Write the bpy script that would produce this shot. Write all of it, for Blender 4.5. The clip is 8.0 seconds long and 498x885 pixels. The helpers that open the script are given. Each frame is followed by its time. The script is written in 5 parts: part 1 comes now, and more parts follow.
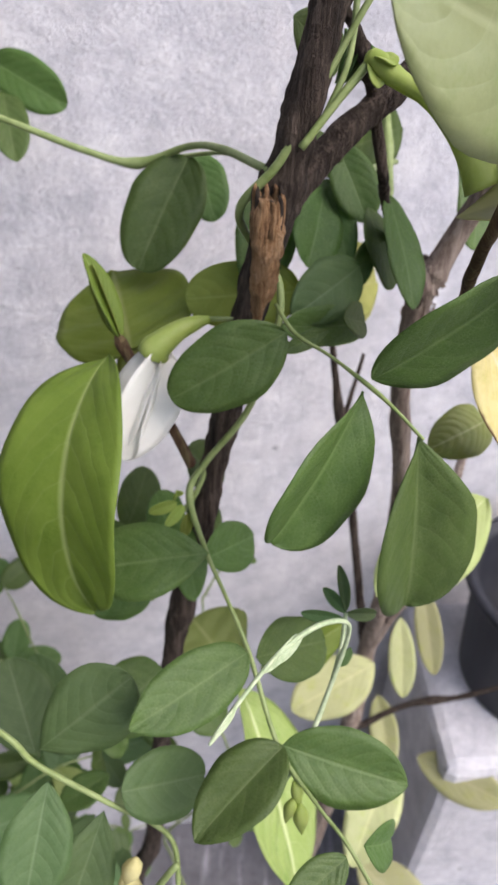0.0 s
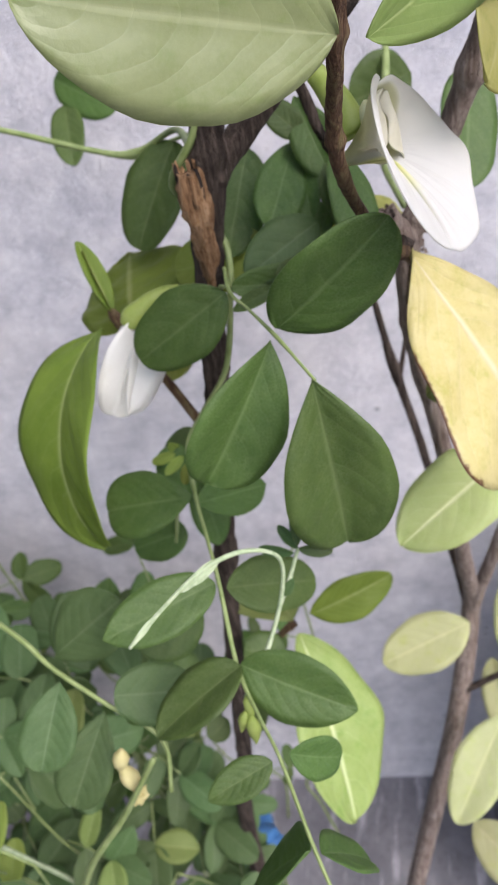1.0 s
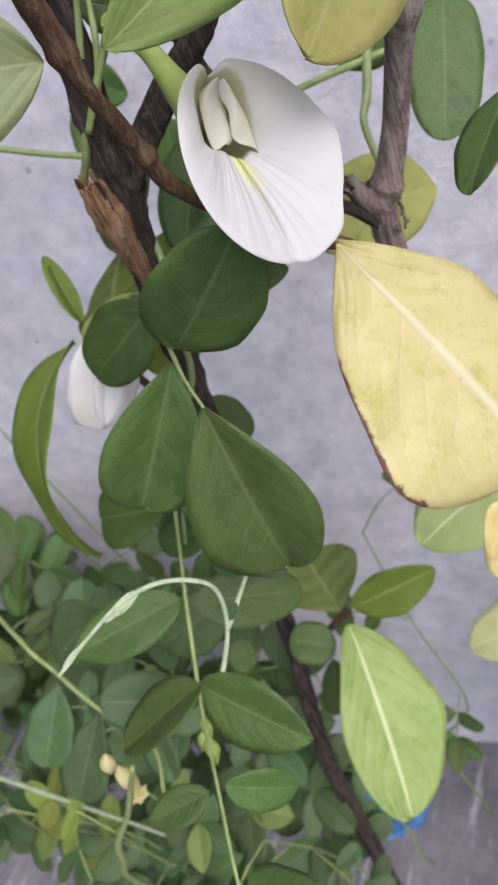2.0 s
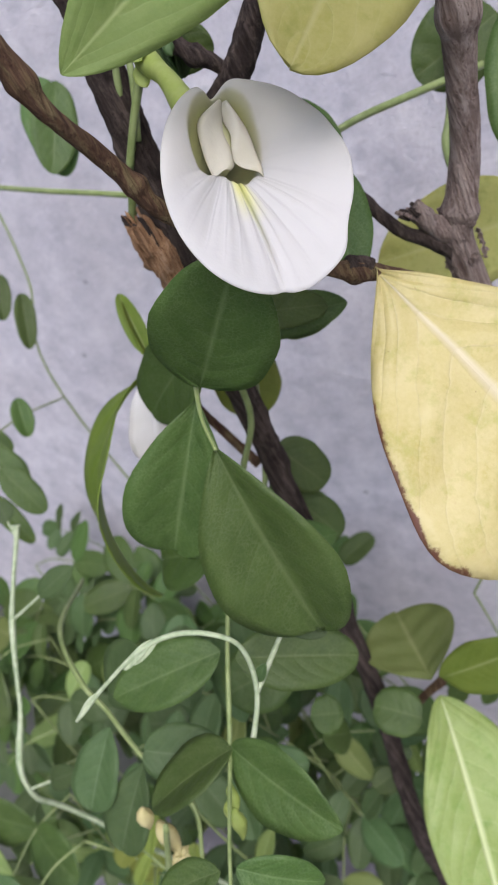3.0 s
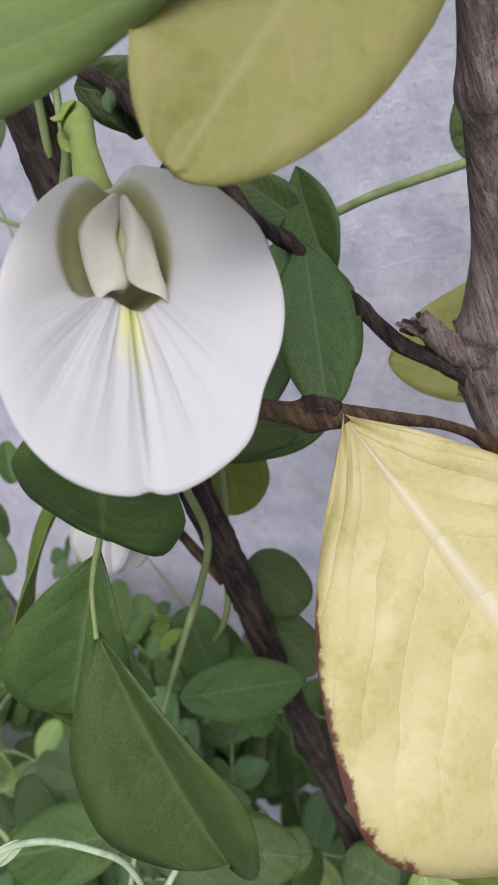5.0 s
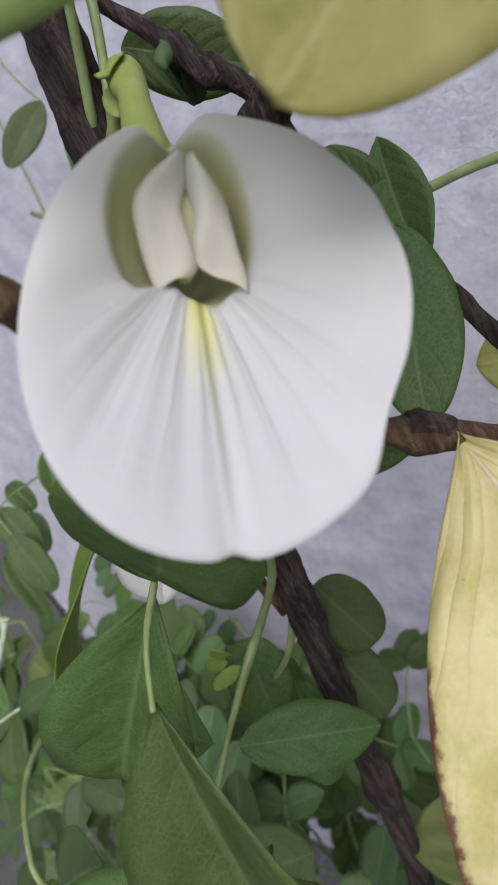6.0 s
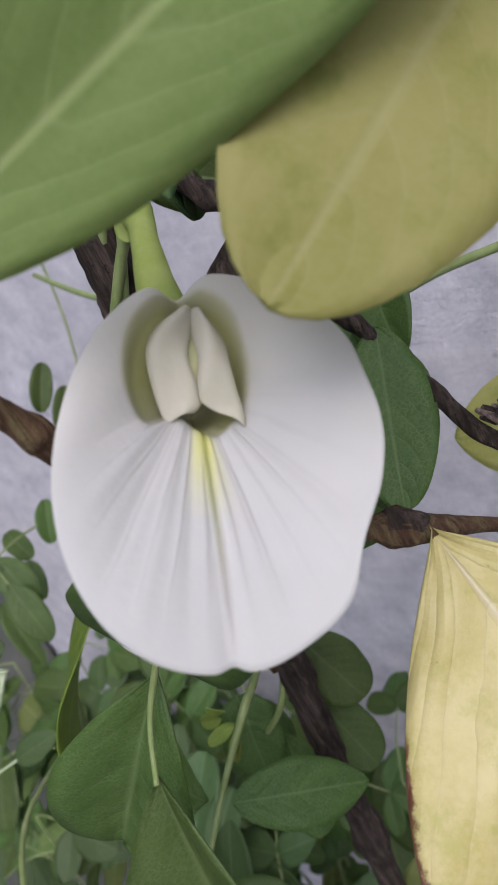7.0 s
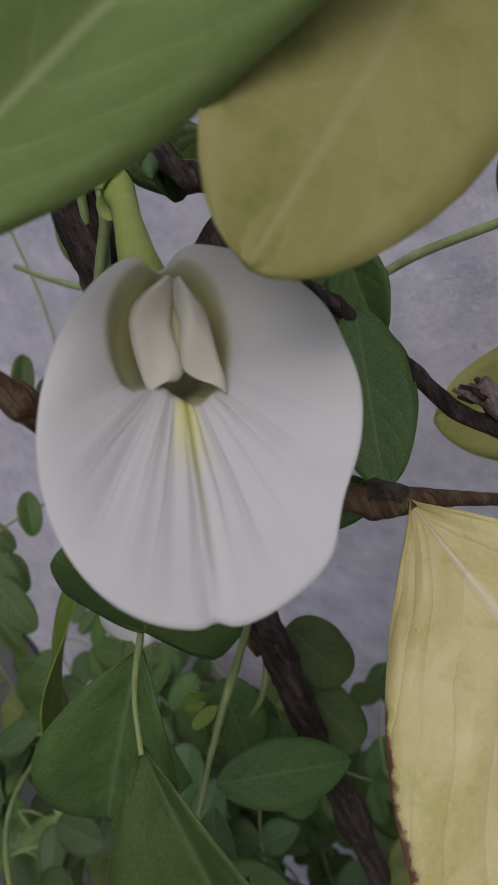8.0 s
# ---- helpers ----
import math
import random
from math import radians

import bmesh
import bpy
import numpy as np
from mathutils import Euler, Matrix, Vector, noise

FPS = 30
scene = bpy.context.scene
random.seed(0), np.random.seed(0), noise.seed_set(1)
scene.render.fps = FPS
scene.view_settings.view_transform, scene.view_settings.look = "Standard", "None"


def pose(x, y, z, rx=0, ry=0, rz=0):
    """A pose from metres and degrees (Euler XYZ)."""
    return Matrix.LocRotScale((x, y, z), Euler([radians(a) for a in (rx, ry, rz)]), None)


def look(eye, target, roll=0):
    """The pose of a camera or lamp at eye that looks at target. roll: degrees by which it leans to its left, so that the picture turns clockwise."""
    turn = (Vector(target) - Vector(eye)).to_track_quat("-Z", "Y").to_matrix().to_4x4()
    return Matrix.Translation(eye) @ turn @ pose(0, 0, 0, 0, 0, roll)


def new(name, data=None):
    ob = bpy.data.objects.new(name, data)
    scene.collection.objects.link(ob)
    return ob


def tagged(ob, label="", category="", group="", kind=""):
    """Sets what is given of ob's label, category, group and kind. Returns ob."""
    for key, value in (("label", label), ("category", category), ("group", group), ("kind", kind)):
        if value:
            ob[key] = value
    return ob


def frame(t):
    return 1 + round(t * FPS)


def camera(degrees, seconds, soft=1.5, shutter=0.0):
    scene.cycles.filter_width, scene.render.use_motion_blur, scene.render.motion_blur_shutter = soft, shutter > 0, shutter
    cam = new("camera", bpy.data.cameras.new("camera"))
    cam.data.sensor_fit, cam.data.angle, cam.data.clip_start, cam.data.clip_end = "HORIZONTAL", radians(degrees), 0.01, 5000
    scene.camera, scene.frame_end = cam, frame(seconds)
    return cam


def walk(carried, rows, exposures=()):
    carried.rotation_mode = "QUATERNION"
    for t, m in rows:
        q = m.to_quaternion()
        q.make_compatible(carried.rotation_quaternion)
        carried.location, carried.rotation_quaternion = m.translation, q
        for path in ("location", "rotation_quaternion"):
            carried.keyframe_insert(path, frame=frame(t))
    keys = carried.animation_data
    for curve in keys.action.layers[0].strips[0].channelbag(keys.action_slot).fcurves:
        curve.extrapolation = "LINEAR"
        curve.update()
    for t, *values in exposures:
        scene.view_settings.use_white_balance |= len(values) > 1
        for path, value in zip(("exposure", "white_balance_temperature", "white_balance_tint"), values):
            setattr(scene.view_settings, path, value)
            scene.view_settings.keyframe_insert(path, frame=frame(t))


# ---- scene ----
cam = camera(39.9, 8.0)
PATH = [
    (0, pose(-0.0081, -0.0021, 0.9477, 52.94, -1.91, -1.30)),
    (0.5, pose(0.0415, -0.0142, 0.9356, 51.66, 2.87, 4.66)),
    (1, pose(0.0756, -0.0176, 0.9484, 51.73, 10.42, 10.87)),
    (1.2, pose(0.0886, -0.0151, 0.9519, 49.99, 12.27, 11.68)),
    (2.3, pose(0.1535, 0.0383, 0.9284, 51.48, 24.87, 24.54)),
    (2.5, pose(0.1553, 0.0399, 0.9245, 53.60, 25.37, 26.44)),
    (3, pose(0.1626, 0.0522, 0.9146, 58.70, 27.99, 34.27)),
    (3.5, pose(0.1711, 0.0646, 0.9088, 59.56, 27.91, 37.81)),
    (4, pose(0.1747, 0.0734, 0.9087, 60.60, 26.53, 38.80)),
    (4.2, pose(0.1754, 0.0780, 0.9091, 60.66, 25.72, 39.32)),
    (5.3, pose(0.1434, 0.1215, 0.9088, 64.68, 24.55, 42.77)),
    (5.5, pose(0.1392, 0.1246, 0.9084, 65.26, 24.67, 43.35)),
    (6, pose(0.1299, 0.1219, 0.9053, 64.88, 26.25, 45.16)),
    (6.5, pose(0.1404, 0.1233, 0.9160, 66.87, 26.45, 44.21)),
    (7, pose(0.1387, 0.1214, 0.9188, 67.13, 25.92, 44.40)),
    (7.5, pose(0.1374, 0.1186, 0.9175, 66.68, 25.56, 43.19)),
    (8, pose(0.1401, 0.1181, 0.9159, 66.38, 25.57, 42.82)),
]
walk(cam, PATH, [(0, 1.3, 6450, 13), (1.2, 1.2, 6250, 14), (2.3, 0.95, 6100, 16), (4.2, 0.9, 6050, 16), (5.3, 0.74, 6000, 15), (6.3, 0.68, 6000, 15), (7.0, 0.63, 6050, 16), (7.4, -0.2, 6150, 18), (8.0, -0.12, 6150, 17)])
cam.data.dof.use_dof, cam.data.dof.focus_distance, cam.data.dof.aperture_fstop = True, 0.13, 46.0

# ---- light ----
world = bpy.data.worlds.new("sky")
scene.world = world
world.use_nodes = True
sky = world.node_tree.nodes.new("ShaderNodeTexSky")
sky.sky_type, sky.sun_disc = "NISHITA", False
sky.sun_elevation, sky.sun_rotation = radians(47), radians(124)
sky.air_density, sky.dust_density = 1.0, 3.0
world.node_tree.links.new(sky.outputs[0], world.node_tree.nodes["Background"].inputs[0])
world.node_tree.nodes["Background"].inputs[1].default_value = 0.14
sun = new("sun", bpy.data.lights.new("sun", "SUN"))
sun.data.energy, sun.data.angle, sun.data.color = 1.2, radians(45), (1.0, 0.985, 0.97)
sun.matrix_world = look((1.9, -1.3, 2.5), (0, 0, 0))

# ---- materials ----


class Nodes:
    """Short hand for building a node material."""

    def __init__(self, name):
        self.mat = bpy.data.materials.new(name)
        self.mat.use_nodes = True
        self.tree = self.mat.node_tree
        self.bsdf = self.tree.nodes["Principled BSDF"]
        self.out = self.tree.nodes["Material Output"]

    def add(self, kind, **settings):
        n = self.tree.nodes.new(kind)
        for k, v in settings.items():
            if k == "op":
                n.operation = v
            elif k == "blend":
                n.blend_type, n.data_type = v, "RGBA"
        return n

    def link(self, a, b):
        self.tree.links.new(a, b)

    def math(self, op, a, b=None):
        n = self.add("ShaderNodeMath", op=op)
        for i, v in enumerate((a, b)):
            if v is None:
                continue
            if isinstance(v, (int, float)):
                n.inputs[i].default_value = v
            else:
                self.link(v, n.inputs[i])
        return n.outputs[0]

    def noise(self, scale, detail=4.0, rough=0.55, vector=None, stretch=None):
        n = self.add("ShaderNodeTexNoise")
        n.inputs["Scale"].default_value, n.inputs["Detail"].default_value = scale, detail
        n.inputs["Roughness"].default_value = rough
        if vector is None:
            vector = self.coord("Object")
        if stretch:
            m = self.add("ShaderNodeMapping")
            m.inputs["Scale"].default_value = stretch
            self.link(vector, m.inputs[0])
            vector = m.outputs[0]
        self.link(vector, n.inputs["Vector"])
        return n.outputs["Fac"]

    def coord(self, which):
        return self.add("ShaderNodeTexCoord").outputs[which]

    def ramp(self, fac, *stops):
        n = self.add("ShaderNodeValToRGB")
        e = n.color_ramp.elements
        while len(e) < len(stops):
            e.new(0.5)
        for k, (p, c) in zip(e, stops):
            k.position = p
            k.color = (*c, 1) if len(c) == 3 else c
        self.link(fac, n.inputs[0])
        return n.outputs[0]

    def step(self, fac, lo, hi):
        if lo > hi:
            return self.ramp(fac, (hi, (1, 1, 1)), (lo, (0, 0, 0)))
        return self.ramp(fac, (lo, (0, 0, 0)), (hi, (1, 1, 1)))

    def mix(self, fac, a, b, blend="MIX"):
        n = self.add("ShaderNodeMix", blend=blend)
        for i, v in ((0, fac), (6, a), (7, b)):
            if isinstance(v, (int, float)):
                n.inputs[i].default_value = v
            elif isinstance(v, tuple):
                n.inputs[i].default_value = (*v, 1)
            else:
                self.link(v, n.inputs[i])
        return n.outputs[2]

    def bump(self, height, strength, distance):
        n = self.add("ShaderNodeBump")
        n.inputs["Strength"].default_value, n.inputs["Distance"].default_value = strength, distance
        self.link(height, n.inputs["Height"])
        self.link(n.outputs[0], self.bsdf.inputs["Normal"])
        return n.outputs[0]

    def base(self, colour, rough=0.5, spec=0.4):
        self.link(colour, self.bsdf.inputs["Base Color"])
        if isinstance(rough, (int, float)):
            self.bsdf.inputs["Roughness"].default_value = rough
        else:
            self.link(rough, self.bsdf.inputs["Roughness"])
        self.bsdf.inputs["Specular IOR Level"].default_value = spec

    def thin(self, colour, amount, normal=None):
        """Lets some light through, as a leaf or a petal does."""
        t = self.add("ShaderNodeBsdfTranslucent")
        if isinstance(colour, tuple):
            t.inputs[0].default_value = (*colour, 1)
        else:
            self.link(colour, t.inputs[0])
        if normal is not None:
            self.link(normal, t.inputs["Normal"])
        m = self.add("ShaderNodeMixShader")
        m.inputs[0].default_value = amount
        self.link(self.bsdf.outputs[0], m.inputs[1])
        self.link(t.outputs[0], m.inputs[2])
        self.link(m.outputs[0], self.out.inputs[0])


EDGE_SIDE = 2.0


def leaf_material(name, dark, light, rib, glow, amount=0.3, veins=7.0, slant=0.55, rough=0.5, spec=0.25, vein_depth=0.2, rib_show=0.5, blotch=None, edge=None, net_show=0.1):
    """A leaf: midrib, side veins, mottling and a slight difference from leaf to leaf. Its map runs across (x) and along (y)."""
    n = Nodes(name)
    uv = n.add("ShaderNodeSeparateXYZ")
    n.link(n.coord("UV"), uv.inputs[0])
    across = n.math("ABSOLUTE", n.math("MULTIPLY", n.math("SUBTRACT", uv.outputs[0], 0.5), 2.0))
    along = uv.outputs[1]
    wob = n.math("MULTIPLY", n.noise(110, 2), 0.07)
    bow = n.math("MULTIPLY", n.math("POWER", across, 1.6), slant * 0.5)
    saw = n.math("FRACT", n.math("MULTIPLY", n.math("ADD", n.math("SUBTRACT", along, bow), wob), veins))
    off = n.math("MULTIPLY", n.math("ABSOLUTE", n.math("SUBTRACT", saw, 0.5)), 2.0)
    fade = n.math("SUBTRACT", 1.0, n.math("MULTIPLY", across, 0.65))
    vein = n.math("MULTIPLY", n.math("MAXIMUM", n.math("SUBTRACT", 1.0, n.math("MULTIPLY", off, 7.0)), 0.0), fade)
    pillow = n.math("MULTIPLY", n.math("SQRT", off), fade)
    midrib = n.step(across, 0.07, 0.012)
    fine = n.noise(900, 3, 0.6)
    cloud = n.noise(90, 4, 0.6)
    net = n.add("ShaderNodeTexVoronoi")
    net.feature = "DISTANCE_TO_EDGE"
    net.inputs["Scale"].default_value = 950
    warp = n.mix(0.0016, n.coord("Object"), n.noise(1500, 2), "ADD")
    n.link(warp, net.inputs["Vector"])
    cell = n.step(net.outputs["Distance"], 0.14, 0.0)
    patchy = n.step(n.noise(210, 4, 0.65), 0.4, 0.68)
    col = n.mix(n.step(cloud, 0.3, 0.72), dark, light)
    col = n.mix(n.math("MULTIPLY", n.step(fine, 0.38, 0.66), 0.5), col, light)
    soft = n.noise(38, 3, 0.5)
    col = n.mix(n.math("MULTIPLY", n.step(soft, 0.42, 0.7), 0.45), col, light)
    col = n.mix(n.math("MULTIPLY", n.math("MULTIPLY", cell, net_show), n.math("ADD", 0.35, n.math("MULTIPLY", patchy, 0.9))), col, rib)
    col = n.mix(n.math("MULTIPLY", vein, 0.24), col, rib)
    if blotch:
        spots = n.math("MULTIPLY", n.step(n.noise(120, 5, 0.7), 0.52, 0.68), 0.75)
        col = n.mix(spots, col, blotch)
    if edge:
        ragged = n.math("ADD", n.math("MULTIPLY", n.math("SUBTRACT", uv.outputs[0], 0.5), EDGE_SIDE), n.math("MULTIPLY", n.noise(190, 5, 0.75), 0.22))
        scorch = n.math("MULTIPLY", n.step(n.math("ADD", along, n.math("MULTIPLY", n.noise(60, 3), 0.3)), 0.38, 0.44), n.step(n.math("ADD", along, n.math("MULTIPLY", n.noise(75, 3), 0.3)), 1.02, 0.9))
        col = n.mix(n.math("MULTIPLY", n.step(n.math("MULTIPLY", ragged, 0.5), 0.534, 0.546), scorch), col, edge)
        col = n.mix(n.math("MULTIPLY", n.step(n.noise(260, 3, 0.7), 0.7, 0.75), 0.6), col, edge)
        rust = n.math("MULTIPLY", n.step(n.noise(620, 5, 0.8), 0.55, 0.72), n.step(n.noise(45, 3), 0.45, 0.6))
        col = n.mix(n.math("MULTIPLY", rust, 0.3), col, (0.45, 0.3, 0.12))
    col = n.mix(n.math("MULTIPLY", midrib, rib_show), col, rib)
    tint = n.add("ShaderNodeHueSaturation")
    rnd = n.add("ShaderNodeObjectInfo").outputs["Random"]
    n.link(n.math("ADD", 0.474, n.math("MULTIPLY", rnd, 0.036)), tint.inputs["Hue"])
    n.link(n.math("ADD", 0.74, n.math("MULTIPLY", rnd, 0.52)), tint.inputs["Value"])
    n.link(col, tint.inputs["Color"])
    col = tint.outputs[0]
    n.base(col, n.math("ADD", rough, n.math("MULTIPLY", fine, 0.18)), spec)
    height = n.math("ADD", n.math("MULTIPLY", pillow, 1.5), n.math("MULTIPLY", cell, -0.6 * min(net_show, 0.35)))
    height = n.math("ADD", height, n.math("MULTIPLY", midrib, -1.4))
    height = n.math("ADD", height, n.math("MULTIPLY", cloud, 1.2))
    nb = n.bump(height, vein_depth, 0.0008)
    n.thin(n.mix(0.6, col, glow), amount, nb)
    return n.mat


LEAFLET = leaf_material("leaflet_green", (0.028, 0.062, 0.011), (0.065, 0.119, 0.025), (0.14, 0.2, 0.075), (0.22, 0.43, 0.035), 0.3, 7, 0.75, 0.42, 0.32, 0.22, net_show=0.55)
SOFT_LEAFLET = leaf_material("leaflet_soft", (0.036, 0.075, 0.021), (0.076, 0.127, 0.046), (0.14, 0.2, 0.095), (0.2, 0.4, 0.05), 0.3, 7, 0.75, 0.46, 0.28, net_show=0.2)
BRIGHT_LEAFLET = leaf_material("leaflet_bright", (0.15, 0.21, 0.035), (0.22, 0.28, 0.065), (0.28, 0.34, 0.11), (0.48, 0.54, 0.08), 0.42, 8, 0.6)
OLIVE_LEAF = leaf_material("olive_leaf", (0.08, 0.125, 0.013), (0.14, 0.19, 0.03), (0.25, 0.29, 0.1), (0.38, 0.46, 0.05), 0.34, 9, 0.8, 0.42, rib_show=0.9)
PALE_LEAF = leaf_material("pale_leaf", (0.16, 0.22, 0.04), (0.25, 0.31, 0.1), (0.46, 0.5, 0.26), (0.42, 0.52, 0.12), 0.3, 8, 0.8, 0.38, 0.4, 0.5, rib_show=0.9, blotch=(0.13, 0.22, 0.035))
STRAW_LEAF = leaf_material("straw_leaf", (0.37, 0.4, 0.2), (0.48, 0.5, 0.29), (0.62, 0.62, 0.36), (0.75, 0.76, 0.34), 0.45, 8, 0.8, 0.45, rib_show=0.8, blotch=(0.4, 0.46, 0.15))
SHEEN_LEAF = leaf_material("sheen_leaf", (0.18, 0.235, 0.09), (0.27, 0.325, 0.15), (0.36, 0.41, 0.22), (0.5, 0.56, 0.22), 0.28, 8, 0.8, 0.3, 0.55, 0.12, rib_show=0.5, blotch=(0.16, 0.24, 0.07))
SPRING_LEAF = leaf_material("spring_leaf", (0.12, 0.185, 0.045), (0.19, 0.255, 0.08), (0.36, 0.42, 0.18), (0.45, 0.57, 0.13), 0.4, 8, 0.8, 0.5, 0.25, 0.12, rib_show=0.6)
KHAKI_LEAF = leaf_material("khaki_leaf", (0.26, 0.285, 0.065), (0.38, 0.39, 0.13), (0.44, 0.45, 0.2), (0.5, 0.52, 0.13), 0.36, 8, 0.8, 0.5, 0.25, 0.12, rib_show=0.45, blotch=(0.17, 0.22, 0.05))
PALER_LEAF = leaf_material("paler_leaf", (0.33, 0.42, 0.15), (0.45, 0.52, 0.25), (0.7, 0.72, 0.46), (0.75, 0.82, 0.34), 0.45, 8, 0.8, 0.45, rib_show=0.9)
YELLOW_LEAF = leaf_material("yellowed_leaf", (0.49, 0.47, 0.13), (0.66, 0.63, 0.28), (0.69, 0.66, 0.41), (0.66, 0.62, 0.2), 0.25, 7, 0.9, 0.38, 0.4, 0.45, 1.0, (0.4, 0.43, 0.1), (0.13, 0.06, 0.028), 0.05)


def bark_material(name, dark, mid, light, scale=1.0):
    n = Nodes(name)
    grain = n.noise(420 * scale, 7, 0.7, stretch=(1, 1, 0.07))
    fibre = n.noise(1500 * scale, 4, 0.6, stretch=(1, 1, 0.05))
    patch = n.noise(85 * scale, 5, 0.65)
    pits = n.noise(1100 * scale, 3, 0.6)
    col = n.ramp(grain, (0.36, dark), (0.5, mid), (0.63, light))
    col = n.mix(n.math("MULTIPLY", n.step(patch, 0.45, 0.7), 0.6), col, n.mix(0.5, mid, light))
    col = n.mix(n.math("MULTIPLY", n.step(fibre, 0.5, 0.64), 0.55), col, dark)
    col = n.mix(n.step(n.noise(150 * scale, 3, 0.6, stretch=(1, 1, 0.35)), 0.62, 0.7), col, n.mix(0.5, dark, mid))
    col = n.mix(n.step(pits, 0.64, 0.7), col, dark)
    n.base(col, 0.85, 0.2)
    rise = n.math("ADD", n.math("MULTIPLY", grain, 1.8), n.math("MULTIPLY", fibre, 0.6))
    n.bump(n.math("ADD", rise, n.math("MULTIPLY", pits, 0.4)), 1.0, 0.003)
    return n.mat


DARK_BARK = bark_material("dark_bark", (0.02, 0.014, 0.011), (0.056, 0.041, 0.033), (0.14, 0.107, 0.088))
GREY_BARK = bark_material("grey_bark", (0.13, 0.09, 0.072), (0.29, 0.225, 0.19), (0.44, 0.37, 0.325))
RED_BARK = bark_material("reddish_twig", (0.06, 0.03, 0.02), (0.14, 0.08, 0.045), (0.22, 0.17, 0.08))
TORN_WOOD = bark_material("torn_wood", (0.17, 0.085, 0.04), (0.42, 0.24, 0.12), (0.56, 0.37, 0.22), 1.4)


def plain_material(name, a, b, scale, rough, glow=None, amount=0.2, bump=0.3):
    n = Nodes(name)
    f = n.noise(scale, 5, 0.6)
    fine = n.noise(scale * 7, 3, 0.6)
    col = n.mix(n.step(f, 0.3, 0.7), a, b)
    col = n.mix(n.math("MULTIPLY", n.step(fine, 0.4, 0.7), 0.25), col, b)
    n.base(col, rough, 0.35)
    nb = n.bump(n.math("ADD", f, n.math("MULTIPLY", fine, 0.4)), bump, 0.0005)
    if glow:
        n.thin(glow, amount, nb)
    return n.mat


GREEN_STEM = plain_material("green_stem", (0.12, 0.165, 0.045), (0.22, 0.27, 0.11), 160, 0.5)
PALE_SHOOT = plain_material("downy_shoot", (0.2, 0.27, 0.14), (0.4, 0.45, 0.3), 300, 0.7)
CALYX = plain_material("calyx_green", (0.22, 0.3, 0.05), (0.34, 0.4, 0.12), 200, 0.5, (0.4, 0.5, 0.1), 0.3)
CREAM = plain_material("cream_petal", (0.5, 0.48, 0.38), (0.57, 0.55, 0.47), 120, 0.55, (0.8, 0.78, 0.6), 0.35)
BROWNED = plain_material("browned_leaf", (0.56, 0.52, 0.22), (0.36, 0.27, 0.09), 230, 0.5, (0.6, 0.54, 0.22), 0.2)
WHITE_PETAL = plain_material("white_petal", (0.7, 0.69, 0.64), (0.79, 0.78, 0.75), 120, 0.55, (0.9, 0.9, 0.86), 0.45)
WILTED = plain_material("wilted_petal", (0.42, 0.38, 0.16), (0.58, 0.54, 0.28), 200, 0.6, (0.7, 0.6, 0.3), 0.3)
KEEL_GREEN = plain_material("keel_petal", (0.66, 0.68, 0.36), (0.76, 0.76, 0.5), 150, 0.6, (0.7, 0.72, 0.4), 0.3)
BLACK_PLASTIC = plain_material("black_plastic", (0.012, 0.013, 0.018), (0.02, 0.021, 0.028), 60, 0.5)
BLUE_PLASTIC = plain_material("blue_plastic", (0.03, 0.1, 0.25), (0.06, 0.17, 0.36), 60, 0.4)


